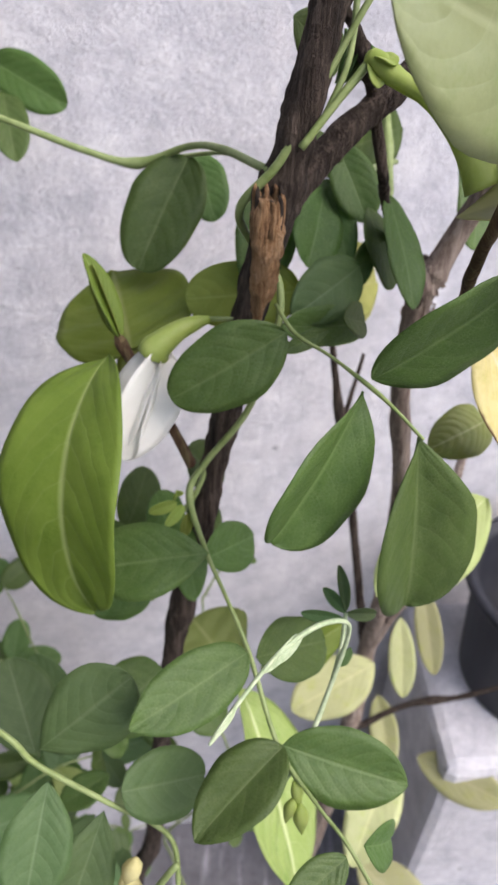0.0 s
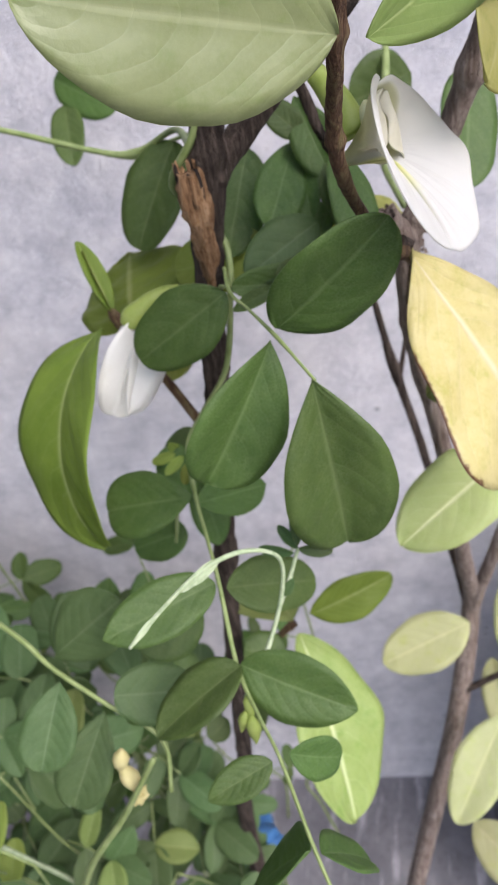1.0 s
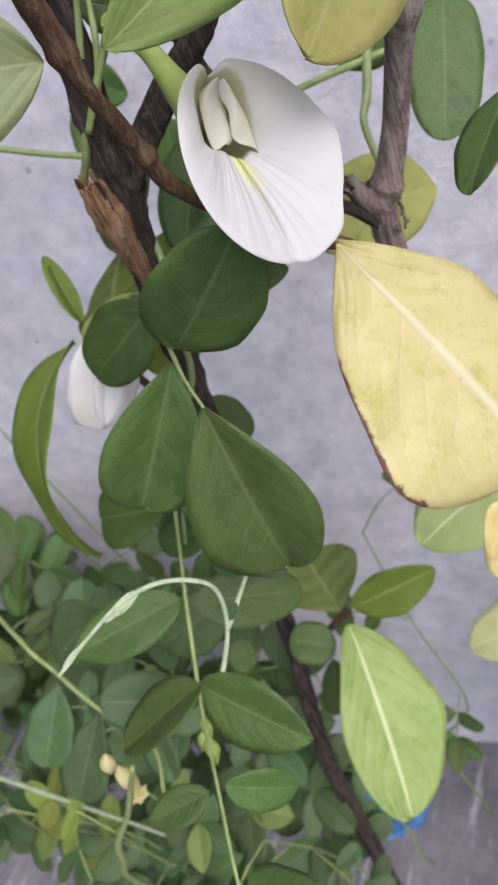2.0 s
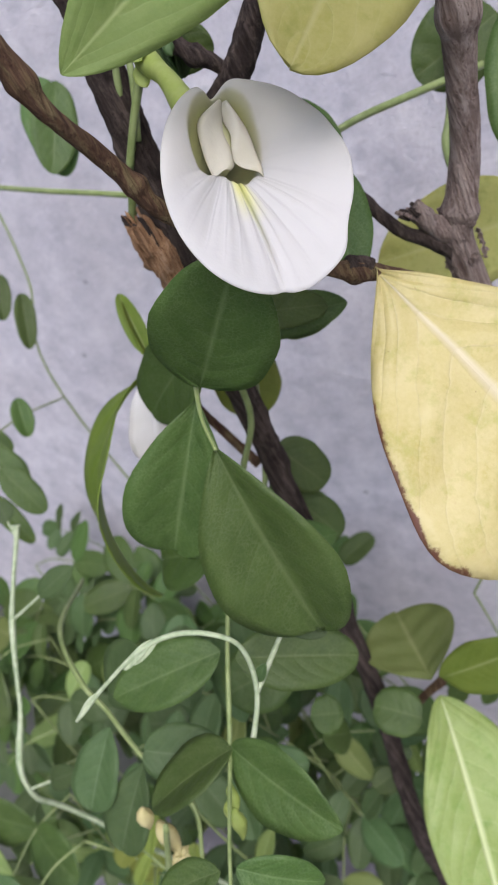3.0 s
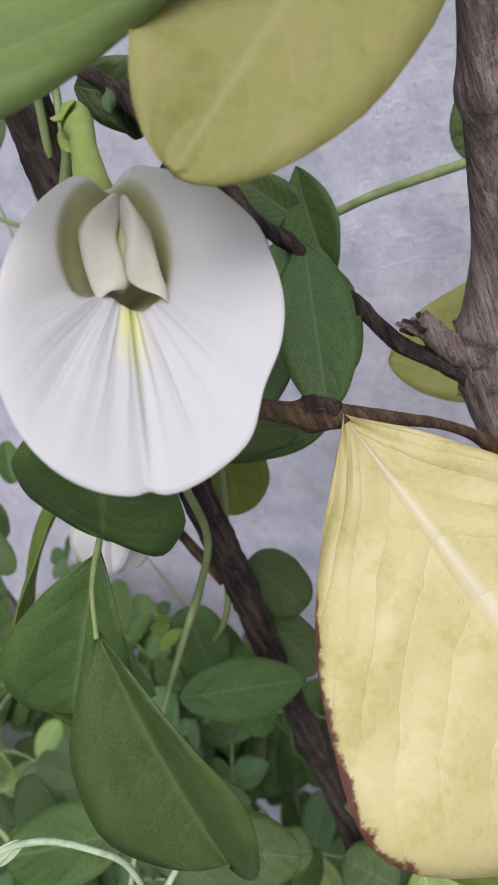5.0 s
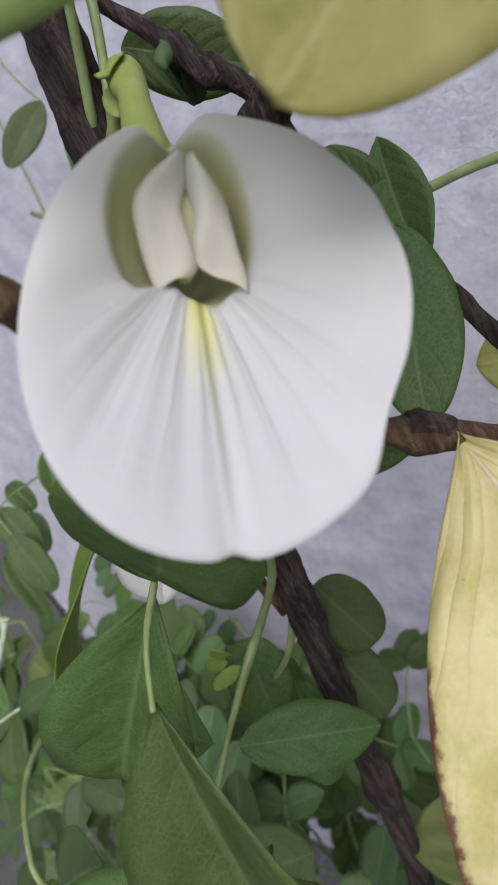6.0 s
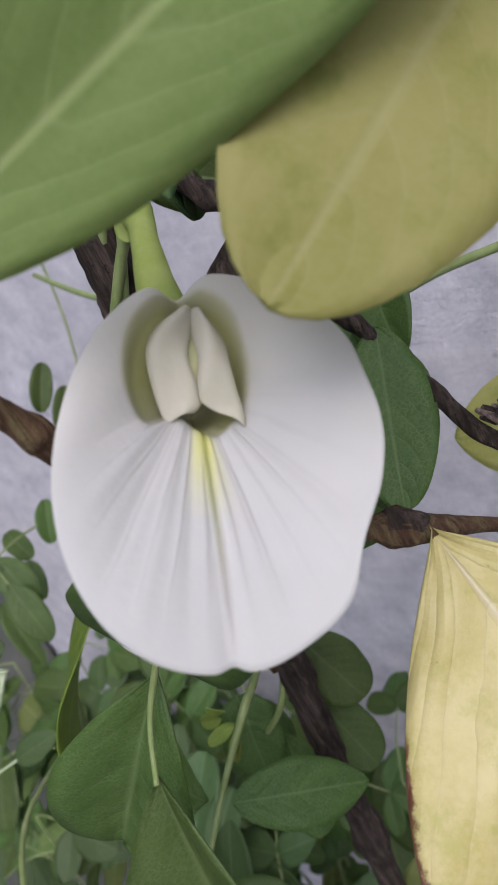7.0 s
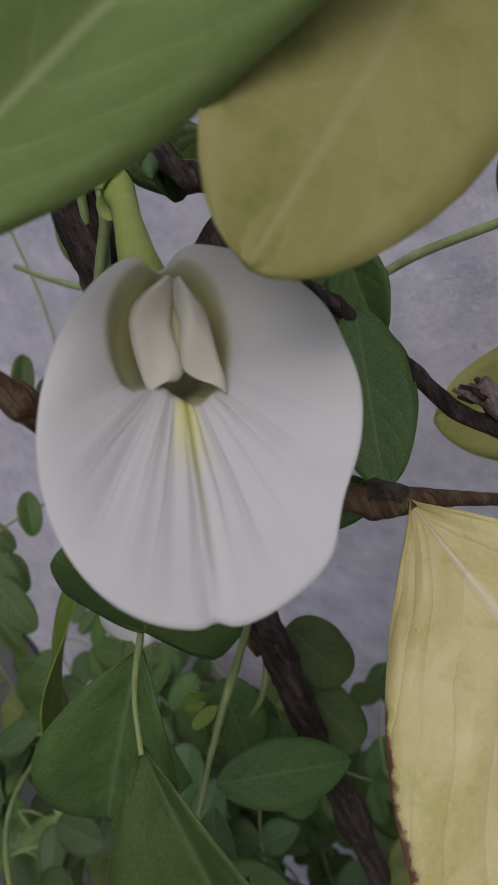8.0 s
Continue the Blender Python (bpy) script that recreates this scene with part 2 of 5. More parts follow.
def banner_material():
    """The white banner petal: fan of fine veins, yellow-green throat, shade painted into the hollows beside the wings.
    """
    n = Nodes("banner_petal")
    uv = n.add("ShaderNodeSeparateXYZ")
    n.link(n.coord("UV"), uv.inputs[0])
    turn, reach = uv.outputs[0], uv.outputs[1]
    wob = n.math("MULTIPLY", n.noise(70, 2), 0.02)
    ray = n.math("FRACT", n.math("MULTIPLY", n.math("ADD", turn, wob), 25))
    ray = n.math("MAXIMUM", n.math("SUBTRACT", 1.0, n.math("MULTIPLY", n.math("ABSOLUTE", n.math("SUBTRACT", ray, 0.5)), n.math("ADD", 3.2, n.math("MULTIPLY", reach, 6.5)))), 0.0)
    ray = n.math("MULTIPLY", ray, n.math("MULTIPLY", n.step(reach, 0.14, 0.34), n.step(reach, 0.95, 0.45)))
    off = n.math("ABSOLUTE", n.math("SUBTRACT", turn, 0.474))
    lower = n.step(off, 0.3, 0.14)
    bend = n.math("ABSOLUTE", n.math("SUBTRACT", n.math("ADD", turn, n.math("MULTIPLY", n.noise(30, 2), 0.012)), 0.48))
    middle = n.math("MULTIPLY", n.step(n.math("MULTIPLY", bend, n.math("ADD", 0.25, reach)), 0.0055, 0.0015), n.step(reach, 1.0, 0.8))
    col = n.mix(n.step(n.noise(60, 3), 0.3, 0.7), (0.52, 0.52, 0.515), (0.58, 0.577, 0.575))
    col = n.mix(n.math("MULTIPLY", n.step(off, 0.22, 0.38), 0.6), col, (0.62, 0.6, 0.52))
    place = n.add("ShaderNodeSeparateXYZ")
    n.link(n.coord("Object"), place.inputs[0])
    # Olive oval round the wings: green throat colour plus painted pocket shade.
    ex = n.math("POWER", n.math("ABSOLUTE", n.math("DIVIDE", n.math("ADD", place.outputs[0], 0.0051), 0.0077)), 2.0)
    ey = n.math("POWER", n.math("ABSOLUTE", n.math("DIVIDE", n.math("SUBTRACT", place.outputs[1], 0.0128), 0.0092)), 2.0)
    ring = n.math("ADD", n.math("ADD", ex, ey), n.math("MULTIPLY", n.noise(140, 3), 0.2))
    green_hollow_shade = n.math("MULTIPLY", n.step(n.math("MULTIPLY", ring, 0.5), 0.66, 0.5), n.step(n.math("ADD", place.outputs[1], n.math("MULTIPLY", n.math("ABSOLUTE", n.math("ADD", place.outputs[0], 0.0051)), 0.9)), 0.009, 0.0125))
    col = n.mix(n.math("MULTIPLY", green_hollow_shade, 0.9), col, (0.36, 0.37, 0.1))
    streak = n.math("MULTIPLY", n.step(off, 0.06, 0.012), n.step(reach, 0.55, 0.28))
    col = n.mix(n.math("MULTIPLY", streak, 0.85), col, (0.7, 0.7, 0.16))
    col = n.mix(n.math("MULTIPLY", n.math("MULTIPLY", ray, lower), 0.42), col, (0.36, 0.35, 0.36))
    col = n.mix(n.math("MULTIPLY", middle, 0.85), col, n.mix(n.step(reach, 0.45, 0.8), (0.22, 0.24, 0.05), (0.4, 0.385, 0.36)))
    n.base(col, 0.6, 0.25)
    h = n.math("ADD", n.math("MULTIPLY", n.math("MULTIPLY", ray, lower), -0.4), n.math("MULTIPLY", middle, -1.6))
    nb = n.bump(n.math("ADD", h, n.math("MULTIPLY", n.noise(240, 4), 0.5)), 0.45, 0.0008)
    n.thin((0.82, 0.8, 0.68), 0.42, nb)
    return n.mat


BANNER = banner_material()


def wall_material():
    n = Nodes("cement_plaster")
    big = n.noise(5, 5, 0.6)
    mid = n.noise(34, 8, 0.72)
    grit = n.noise(420, 5, 0.75)
    trowel = n.noise(75, 5, 0.65, stretch=(1, 1, 2.4))
    col = n.ramp(mid, (0.32, (0.36, 0.36, 0.4)), (0.5, (0.5, 0.495, 0.535)), (0.66, (0.63, 0.62, 0.645)))
    col = n.mix(n.math("MULTIPLY", n.step(big, 0.42, 0.68), 0.5), col, (0.4, 0.385, 0.4))
    col = n.mix(n.math("MULTIPLY", n.step(grit, 0.5, 0.66), 0.38), col, (0.3, 0.285, 0.29))
    col = n.mix(n.math("MULTIPLY", n.step(trowel, 0.54, 0.7), 0.4), col, (0.64, 0.63, 0.645))
    dots = n.add("ShaderNodeTexVoronoi")
    dots.inputs["Scale"].default_value = 26
    n.link(n.coord("Object"), dots.inputs["Vector"])
    col = n.mix(n.math("MULTIPLY", n.step(dots.outputs["Distance"], 0.075, 0.04), 0.6), col, (0.16, 0.15, 0.16))
    n.base(col, 0.9, 0.2)
    h = n.math("ADD", n.math("MULTIPLY", grit, 0.6), n.math("ADD", n.math("MULTIPLY", mid, 1.6), n.math("MULTIPLY", trowel, 0.6)))
    n.bump(h, 0.9, 0.002)
    return n.mat


def ground_material():
    n = Nodes("dusty_concrete")
    a, b = n.noise(9, 6, 0.65), n.noise(120, 5, 0.7)
    drag = n.noise(14, 5, 0.6, stretch=(5, 0.7, 1))
    col = n.ramp(a, (0.3, (0.09, 0.09, 0.1)), (0.55, (0.17, 0.165, 0.18)), (0.75, (0.26, 0.25, 0.265)))
    col = n.mix(n.step(drag, 0.54, 0.66), col, (0.34, 0.33, 0.36))
    col = n.mix(n.math("MULTIPLY", n.step(b, 0.5, 0.7), 0.4), col, (0.06, 0.055, 0.06))
    n.base(col, 0.85, 0.25)
    n.bump(n.math("ADD", a, b), 0.6, 0.004)
    return n.mat


WALL, GROUND = wall_material(), ground_material()
# Kept very dark so that the added side wall throws little light back.
LOW_BOUNCE_WALL = plain_material("low_bounce_plaster", (0.05, 0.058, 0.05), (0.11, 0.115, 0.1), 14, 0.9, bump=0.6)

# ---- building blocks ----


def mesh_of(name, verts, faces, uvs=None, smooth=True):
    me = bpy.data.meshes.new(name)
    me.from_pydata([tuple(v) for v in verts], [], faces)
    if uvs is not None:
        layer = me.uv_layers.new(name="map")
        for loop in me.loops:
            layer.data[loop.index].uv = uvs[loop.vertex_index]
    for p in me.polygons:
        p.use_smooth = smooth
    me.update()
    return me


PLACE = {}


def part(name, me, material, parent=None, label="", at=None):
    if not me.materials:
        me.materials.append(material)
    ob = new(name, me)
    at = at or Matrix.Identity(4)
    if parent is not None:
        ob.parent = parent
        ob.matrix_parent_inverse = PLACE[parent.name].inverted()
    ob.matrix_basis = at
    PLACE[ob.name] = at
    return tagged(ob, label) if label else ob


def thing(name, label, category, at=(0, 0, 0), group=""):
    ob = new(name)
    ob.location = at
    ob.empty_display_size = 0.02
    PLACE[ob.name] = Matrix.Translation(at)
    return tagged(ob, label, category, group)


def frame_at(base, tip, normal):
    """Origin at the base, y towards the tip, z out of the upper face."""
    b, y, z = Vector(base), (Vector(tip) - Vector(base)).normalized(), Vector(normal)
    x = y.cross(z).normalized()
    z = x.cross(y)
    return Matrix.Translation(b) @ Matrix((x, y, z)).transposed().to_4x4()


OUTLINES = {"ovate": (0.46, 0.66, 0.52), "lance": (0.5, 0.74, 0.64), "broad": (0.55, 0.7, 0.52), "round": (0.5, 0.52, 0.5), "acute": (0.46, 0.62, 0.78), "wedge": (0.62, 1.0, 0.5), "spoon": (0.66, 1.15, 0.6), "oblong": (0.5, 0.42, 0.45)}


def outline(shape, s):
    """Half width, of 1, at the part s of the length: widest part, and how the base and the tip round off."""
    wide, low, high = OUTLINES[shape]
    k = 1 - s / wide if s < wide else (s - wide) / (1 - wide)
    return max(0.0, 1 - k * k) ** (low if s < wide else high)


def blade_mesh(length, width, shape="ovate", fold=0.2, curl=0.1, wave=0.02, twist=0.0, seed=0, thick=0.00035, rows=20, cols=8, lean=1.0, notch=0.0):
    """A leaf blade along y. fold: how far the halves rise, curl: how far the tip bends down, in parts of the length."""
    rnd = random.Random(seed)
    p1, p2, p3 = (rnd.uniform(0, 6.28) for _ in range(3))
    top, uvs, back = [], [], []
    for i in range(rows + 1):
        s = 0.5 - 0.5 * math.cos(math.pi * i / rows)
        half = max(outline(shape, s), 0.01) * width / 2
        half *= 1 + 0.025 * math.sin(7 * s + p1) + 0.012 * math.sin(19 * s + p3)
        ang = -curl * 2 * s
        y = length * (s if abs(curl) < 1e-4 else math.sin(curl * 2 * s) / (curl * 2) if curl else s)
        z0 = -length * (1 - math.cos(curl * 2 * s)) / (curl * 2) if abs(curl) > 1e-4 else 0.0
        for j in range(cols + 1):
            u = 2 * j / cols - 1
            x = u * half * (lean if u < 0 else 1.0)
            lift = fold * abs(x) - 0.35 * fold * x * x / (width / 2)
            ruffle = wave * width * abs(u) ** 2 * math.sin(9 * s + p2 + 1.5 * u) + 0.4 * wave * width * math.sin(17 * s + p3) * abs(u)
            bulge = 0.012 * width * math.sin(26 * s - 5 * abs(u)) * (1 - abs(u)) * abs(u) * 4
            tw = twist * s
            yy = y - notch * length * (s ** 8) * (1 - abs(u))
            h = lift + ruffle + bulge
            top.append((x * math.cos(tw) - h * math.sin(tw), yy + h * math.sin(-ang), z0 + h * math.cos(ang) + x * math.sin(tw)))
            uvs.append((0.5 + 0.5 * u, s))
            back.append((top[-1][0], top[-1][1] - thick * math.sin(-ang), top[-1][2] - thick * math.cos(ang)))
    n = len(top)
    verts = top + back
    faces = []
    for i in range(rows):
        for j in range(cols):
            a = i * (cols + 1) + j
            q = (a, a + 1, a + cols + 2, a + cols + 1)
            faces.append(q)
            faces.append(tuple(n + k for k in reversed(q)))
    rim = [j for j in range(cols + 1)] + [(i + 1) * (cols + 1) + cols for i in range(rows)]
    rim += [rows * (cols + 1) + j for j in range(cols - 1, -1, -1)] + [i * (cols + 1) for i in range(rows - 1, 0, -1)]
    for a, b in zip(rim, rim[1:] + rim[:1]):
        faces.append((b, a, a + n, b + n))
    return mesh_of("blade", verts, faces, uvs + uvs)


COUNT = [0]


def leaf(parent, base, tip, normal, width, material=None, shape="ovate", fold=0.22, curl=0.12, wave=0.02, twist=0.0, name="leaflet", label="", notch=0.0, lean=1.0):
    COUNT[0] += 1
    length = (Vector(tip) - Vector(base)).length
    me = blade_mesh(length * (curl / math.sin(curl) if curl > 0.01 else 1.0), width, shape, fold, curl, wave, twist, COUNT[0], rows=40 if width > 0.044 else 20, cols=16 if width > 0.044 else 8, notch=notch, lean=lean)
    at = frame_at(base, tip, normal) @ Matrix.Rotation(curl, 4, "X")
    return part(name, me, material or LEAFLET, parent, label, at)


def smooth_line(points, per=8):
    """A smooth line through the points, each (x, y, z, radius)."""
    p = [np.array(q, float) for q in points]
    p = [2 * p[0] - p[1]] + p + [2 * p[-1] - p[-2]]
    out = []
    for i in range(1, len(p) - 2):
        for k in range(per):
            t = k / per
            a, b, c, d = p[i - 1], p[i], p[i + 1], p[i + 2]
            out.append(0.5 * (2 * b + (c - a) * t + (2 * a - 5 * b + 4 * c - d) * t * t + (3 * b - a - 3 * c + d) * t ** 3))
    out.append(p[-2])
    return out


def tube_mesh(points, per=8, sides=10, rough=0.0, knots=(), seed=0):
    """A round stem through (x, y, z, radius). rough: unevenness of its skin; knots: (part of its length, swelling)."""
    line = smooth_line(points, per)
    verts, faces, uvs = [], [], []
    total = len(line) - 1
    ref = None
    for i, q in enumerate(line):
        a, b = line[max(i - 1, 0)][:3], line[min(i + 1, total)][:3]
        d = Vector(b - a).normalized()
        if ref is None:
            ref = d.orthogonal().normalized()
        ref = (ref - d * ref.dot(d)).normalized()
        other = d.cross(ref)
        r = max(q[3], 0.0001)
        for where, size in knots:
            r *= 1 + size * math.exp(-((i / total - where) * total / 2.2) ** 2)
        for k in range(sides):
            w = 2 * math.pi * k / sides
            c = Vector(q[:3])
            dirn = ref * math.cos(w) + other * math.sin(w)
            rr = r
            if rough:
                v = noise.noise(Vector((dirn.x * 1.6 + seed, dirn.y * 1.6, dirn.z * 1.6)) + c * 90) + 0.5 * noise.noise((c + dirn * r) * 420)
                groove = noise.noise(Vector((2.6 * math.cos(w), 2.6 * math.sin(w), i * 0.22 + seed)))
                rr = r * (1 + rough * v + 0.5 * rough * groove)
            verts.append(c + dirn * rr)
            uvs.append((k / sides, i / total))
    for i in range(total):
        for k in range(sides):
            a, b = i * sides + k, i * sides + (k + 1) % sides
            faces.append((a, b, b + sides, a + sides))
    faces.append(tuple(range(sides - 1, -1, -1)))
    faces.append(tuple(total * sides + k for k in range(sides)))
    return mesh_of("stem", verts, faces, uvs)


def stem(parent, points, material, name="stem", rough=0.0, knots=(), per=8, sides=10, label=""):
    COUNT[0] += 1
    return part(name, tube_mesh(points, per, sides, rough, knots, COUNT[0]), material, parent, label)


def box_mesh(lo, hi, bevel=0.004):
    bm = bmesh.new()
    bmesh.ops.create_cube(bm, size=1.0)
    for v in bm.verts:
        v.co = Vector([lo[k] + (v.co[k] + 0.5) * (hi[k] - lo[k]) for k in range(3)])
    bmesh.ops.bevel(bm, geom=bm.edges[:], offset=bevel, segments=2, affect="EDGES", profile=0.5)
    me = bpy.data.meshes.new("block")
    bm.to_mesh(me)
    bm.free()
    return me


# ---- the setting ----
wall_at = pose(0, 0.425, 0, 0, 0, 7)
wall = tagged(part("wall_back", box_mesh((-6, 0, -0.3), (6, 0.2, 2.4)), WALL, None, "", wall_at), "pale grey cement plastered garden wall", "wall", kind="structure")
# Added wall out of view: blocks sky light and darkens the left end.
shading_wall = part("wall_side", box_mesh((-1.04, -4, -0.3), (-0.84, 0.315, 3.4)), LOW_BOUNCE_WALL)
tagged(shading_wall, "dark plastered side wall added out of view to shade the left", "wall", kind="structure")
ground = bpy.data.meshes.new("ground")
gb = bmesh.new()
bmesh.ops.create_grid(gb, x_segments=80, y_segments=80, size=60)
for v in gb.verts:
    if v.co.length < 50:
        v.co.z += 0.004 * noise.noise(v.co * 3)
gb.to_mesh(ground)
gb.free()
tagged(part("ground", ground, GROUND), "dusty grey concrete ground with pale drag marks", "ground", kind="structure")

# ---- things at the foot of the wall ----


def tub_mesh(radius, height, wall_thick=0.004):
    """A round tub, open at the top, with a rolled rim."""
    outer = [(0.8, 0.0), (0.84, 0.02), (0.97, 0.93), (1.05, 0.94), (1.06, 0.98), (1.02, 1.0), (0.97, 0.99), (0.94, 0.9), (0.8, 0.06)]
    verts, faces, sides = [], [], 40
    for r, h in outer:
        for k in range(sides):
            w = 2 * math.pi * k / sides
            verts.append((r * radius * math.cos(w), r * radius * math.sin(w), h * height))
    for i in range(len(outer) - 1):
        for k in range(sides):
            a, b = i * sides + k, i * sides + (k + 1) % sides
            faces.append((a, b, b + sides, a + sides))
    faces.append(tuple(range(sides - 1, -1, -1)))
    faces.append(tuple((len(outer) - 1) * sides + k for k in range(sides)))
    return mesh_of("tub", verts, faces)


ledge = part("concrete_ledge", box_mesh((0.165, 0.26, 0), (0.9, 0.425, 0.44), 0.01), WALL)
tagged(ledge, "low pale concrete ledge against the wall", "ledge", kind="structure")
tub = thing("plastic_tub", "black plastic tub standing on the pale ledge", "tub", (0.262, 0.345, 0.44))
part("body", tub_mesh(0.075, 0.115), BLACK_PLASTIC, tub, "", pose(0.262, 0.345, 0.44))


def ring_mesh(radius, thick, sides=40, around=8):
    verts = [((radius + thick * math.cos(2 * math.pi * j / around)) * math.cos(2 * math.pi * k / sides), (radius + thick * math.cos(2 * math.pi * j / around)) * math.sin(2 * math.pi * k / sides), thick * math.sin(2 * math.pi * j / around))
             for k in range(sides) for j in range(around)]
    faces = [(k * around + j, (k + 1) % sides * around + j, (k + 1) % sides * around + (j + 1) % around, k * around + (j + 1) % around) for k in range(sides) for j in range(around)]
    return mesh_of("ring", verts, faces)


part("rim", ring_mesh(0.0785, 0.0042), BLACK_PLASTIC, tub, "rolled rim", pose(0.262, 0.345, 0.552))


def crumpled_mesh(size, seed):
    bm = bmesh.new()
    bmesh.ops.create_icosphere(bm, subdivisions=3, radius=size)
    for v in bm.verts:
        k = noise.noise(v.co * (2.2 / size) + Vector((seed, 0, 0)))
        v.co = Vector((v.co.x * (1 + 0.7 * k), v.co.y * (0.8 + 0.6 * k), max(v.co.z, -0.3 * size) * (0.55 + 0.5 * k) + 0.18 * size))
    low = min(v.co.z for v in bm.verts)
    for v in bm.verts:
        v.co.z -= low
    me = bpy.data.meshes.new("crumple")
    bm.to_mesh(me)
    bm.free()
    return me


scrap = part("plastic_bag", crumpled_mesh(0.05, 3.0), BLUE_PLASTIC, None, "", pose(-0.17, 0.31, 0.003))
tagged(scrap, "crumpled blue plastic bag lying on the ground", "bag")

# ---- dark shrub ----
shrub = thing("shrub", "dark-barked woody shrub with a torn stub and olive leaves", "shrub", (-0.09, 0.17, 0))
trunk = stem(shrub, [(0.026, 0.2, 0.975, 0.0046), (0.0195, 0.2, 0.945, 0.0049), (0.0153, 0.2, 0.922, 0.0051), (0.0117, 0.2, 0.9045, 0.0054), (0.0083, 0.2013, 0.8859, 0.0058), (-0.0003, 0.2006, 0.8462, 0.0054), (-0.0071, 0.2021, 0.8046, 0.0052), (-0.0118, 0.203, 0.7805, 0.005),
                     (-0.0162, 0.202, 0.749, 0.0048), (-0.027, 0.204, 0.6915, 0.0048), (-0.037, 0.201, 0.617, 0.0048), (-0.046, 0.181, 0.516, 0.0052), (-0.066, 0.187, 0.4, 0.006), (-0.09, 0.17, -0.01, 0.008)],
             DARK_BARK, "trunk", 0.2, ((0.3, 0.25), (0.69, 0.4)), 14, 16)
stem(shrub, [(0.0065, 0.2, 0.879, 0.0052), (0.0135, 0.206, 0.887, 0.0047), (0.0219, 0.2121, 0.8944, 0.0044), (0.0322, 0.219, 0.903, 0.0042), (0.04, 0.2215, 0.9085, 0.004), (0.0477, 0.2245, 0.9156, 0.0038), (0.065, 0.23, 0.931, 0.0036), (0.085, 0.235, 0.95, 0.0034)],
     DARK_BARK, "branch", 0.2, ((0.05, 0.2),), 10, 12)


def torn_stub(parent):
    """The splintered end of a broken branch: a core of torn wood with ragged strips of bark."""
    core = stem(parent, [(0.0036, 0.194, 0.886, 0.004), (0.004, 0.1938, 0.879, 0.0047), (0.0038, 0.1942, 0.868, 0.0042), (0.003, 0.1955, 0.856, 0.0032), (0.002, 0.197, 0.844, 0.0014)],
                TORN_WOOD, "broken_stub", 0.5, (), 9, 14, "splintered orange-brown broken branch stub")
    rnd = random.Random(5)
    for k in range(26):
        a = 2 * math.pi * k / 26 + rnd.uniform(-0.2, 0.2)
        x, y = 0.0038 + 0.0041 * math.cos(a) * rnd.uniform(0.6, 1), 0.1935 + 0.0038 * math.sin(a) * rnd.uniform(0.6, 1)
        h = rnd.uniform(0.001, 0.0045)
        stem(core, [(x, y, 0.876, 0.001), (x + rnd.uniform(-0.0006, 0.0004), y - 0.0003, 0.883 + h, 0.0008), (x - 0.0005, y - 0.0005, 0.8845 + h * 1.3, 0.0002)],
             TORN_WOOD if k % 4 else DARK_BARK, "splinter", 0.4, (), 4, 6)


torn_stub(shrub)
stem(shrub, [(-0.02, 0.203, 0.782, 0.0022), (-0.026, 0.202, 0.798, 0.0018), (-0.034, 0.202, 0.816, 0.0017), (-0.041, 0.203, 0.83, 0.0021), (-0.044, 0.205, 0.836, 0.0012)], RED_BARK, "twig", 0.15, ((0.5, 0.3), (0.9, 0.3)))
leaf(shrub, (-0.043, 0.204, 0.835), (-0.055, 0.217, 0.8595), (0.7, -0.6, 0.3), 0.0085, OLIVE_LEAF, "lance", 0.7, 0.15, name="young_leaf")
leaf(shrub, (-0.043, 0.204, 0.835), (-0.052, 0.214, 0.857), (-0.5, -0.8, 0.2), 0.006, OLIVE_LEAF, "lance", 0.8, 0.1, name="young_leaf")
stem(shrub, [(-0.031, 0.2, 0.6, 0.0024), (-0.022, 0.202, 0.612, 0.0021), (-0.01, 0.21, 0.622, 0.0021), (-0.002, 0.214, 0.628, 0.0025)], RED_BARK, "twig", 0.15)

leaf(shrub, (-0.0465, 0.198, 0.832), (-0.0505, 0.150, 0.760), (-0.46, -0.70, 0.50), 0.047, OLIVE_LEAF, "lance", 0.22, 0.85, 0.03, name="leaf")
leaf(shrub, (0.003, 0.203, 0.634), (0.032, 0.138, 0.563), (0.72, -0.30, 0.56), 0.047, PALE_LEAF, "broad", 0.2, 0.12, 0.05, name="leaf", lean=1.38)
leaf(shrub, (-0.041, 0.213, 0.826), (-0.052, 0.254, 0.838), (-0.22, -0.35, 0.90), 0.055, OLIVE_LEAF, "oblong", -0.25, 0.1, 0.02, name="leaf")
leaf(shrub, (0.000, 0.206, 0.641), (-0.023, 0.230, 0.656), (0.27, -0.30, 0.91), 0.046, SPRING_LEAF, "wedge", 0.2, 0.1, 0.03, name="leaf")
leaf(shrub, (0.012, 0.200, 0.655), (0.054, 0.216, 0.670), (0.30, -0.80, 0.50), 0.023, OLIVE_LEAF, "lance", 0.5, 0.15, 0.04, name="leaf")
leaf(shrub, (-0.004, 0.192, 0.629), (-0.025, 0.188, 0.638), (0.42, -0.42, 0.81), 0.023, LEAFLET, "oblong", name="leaf")

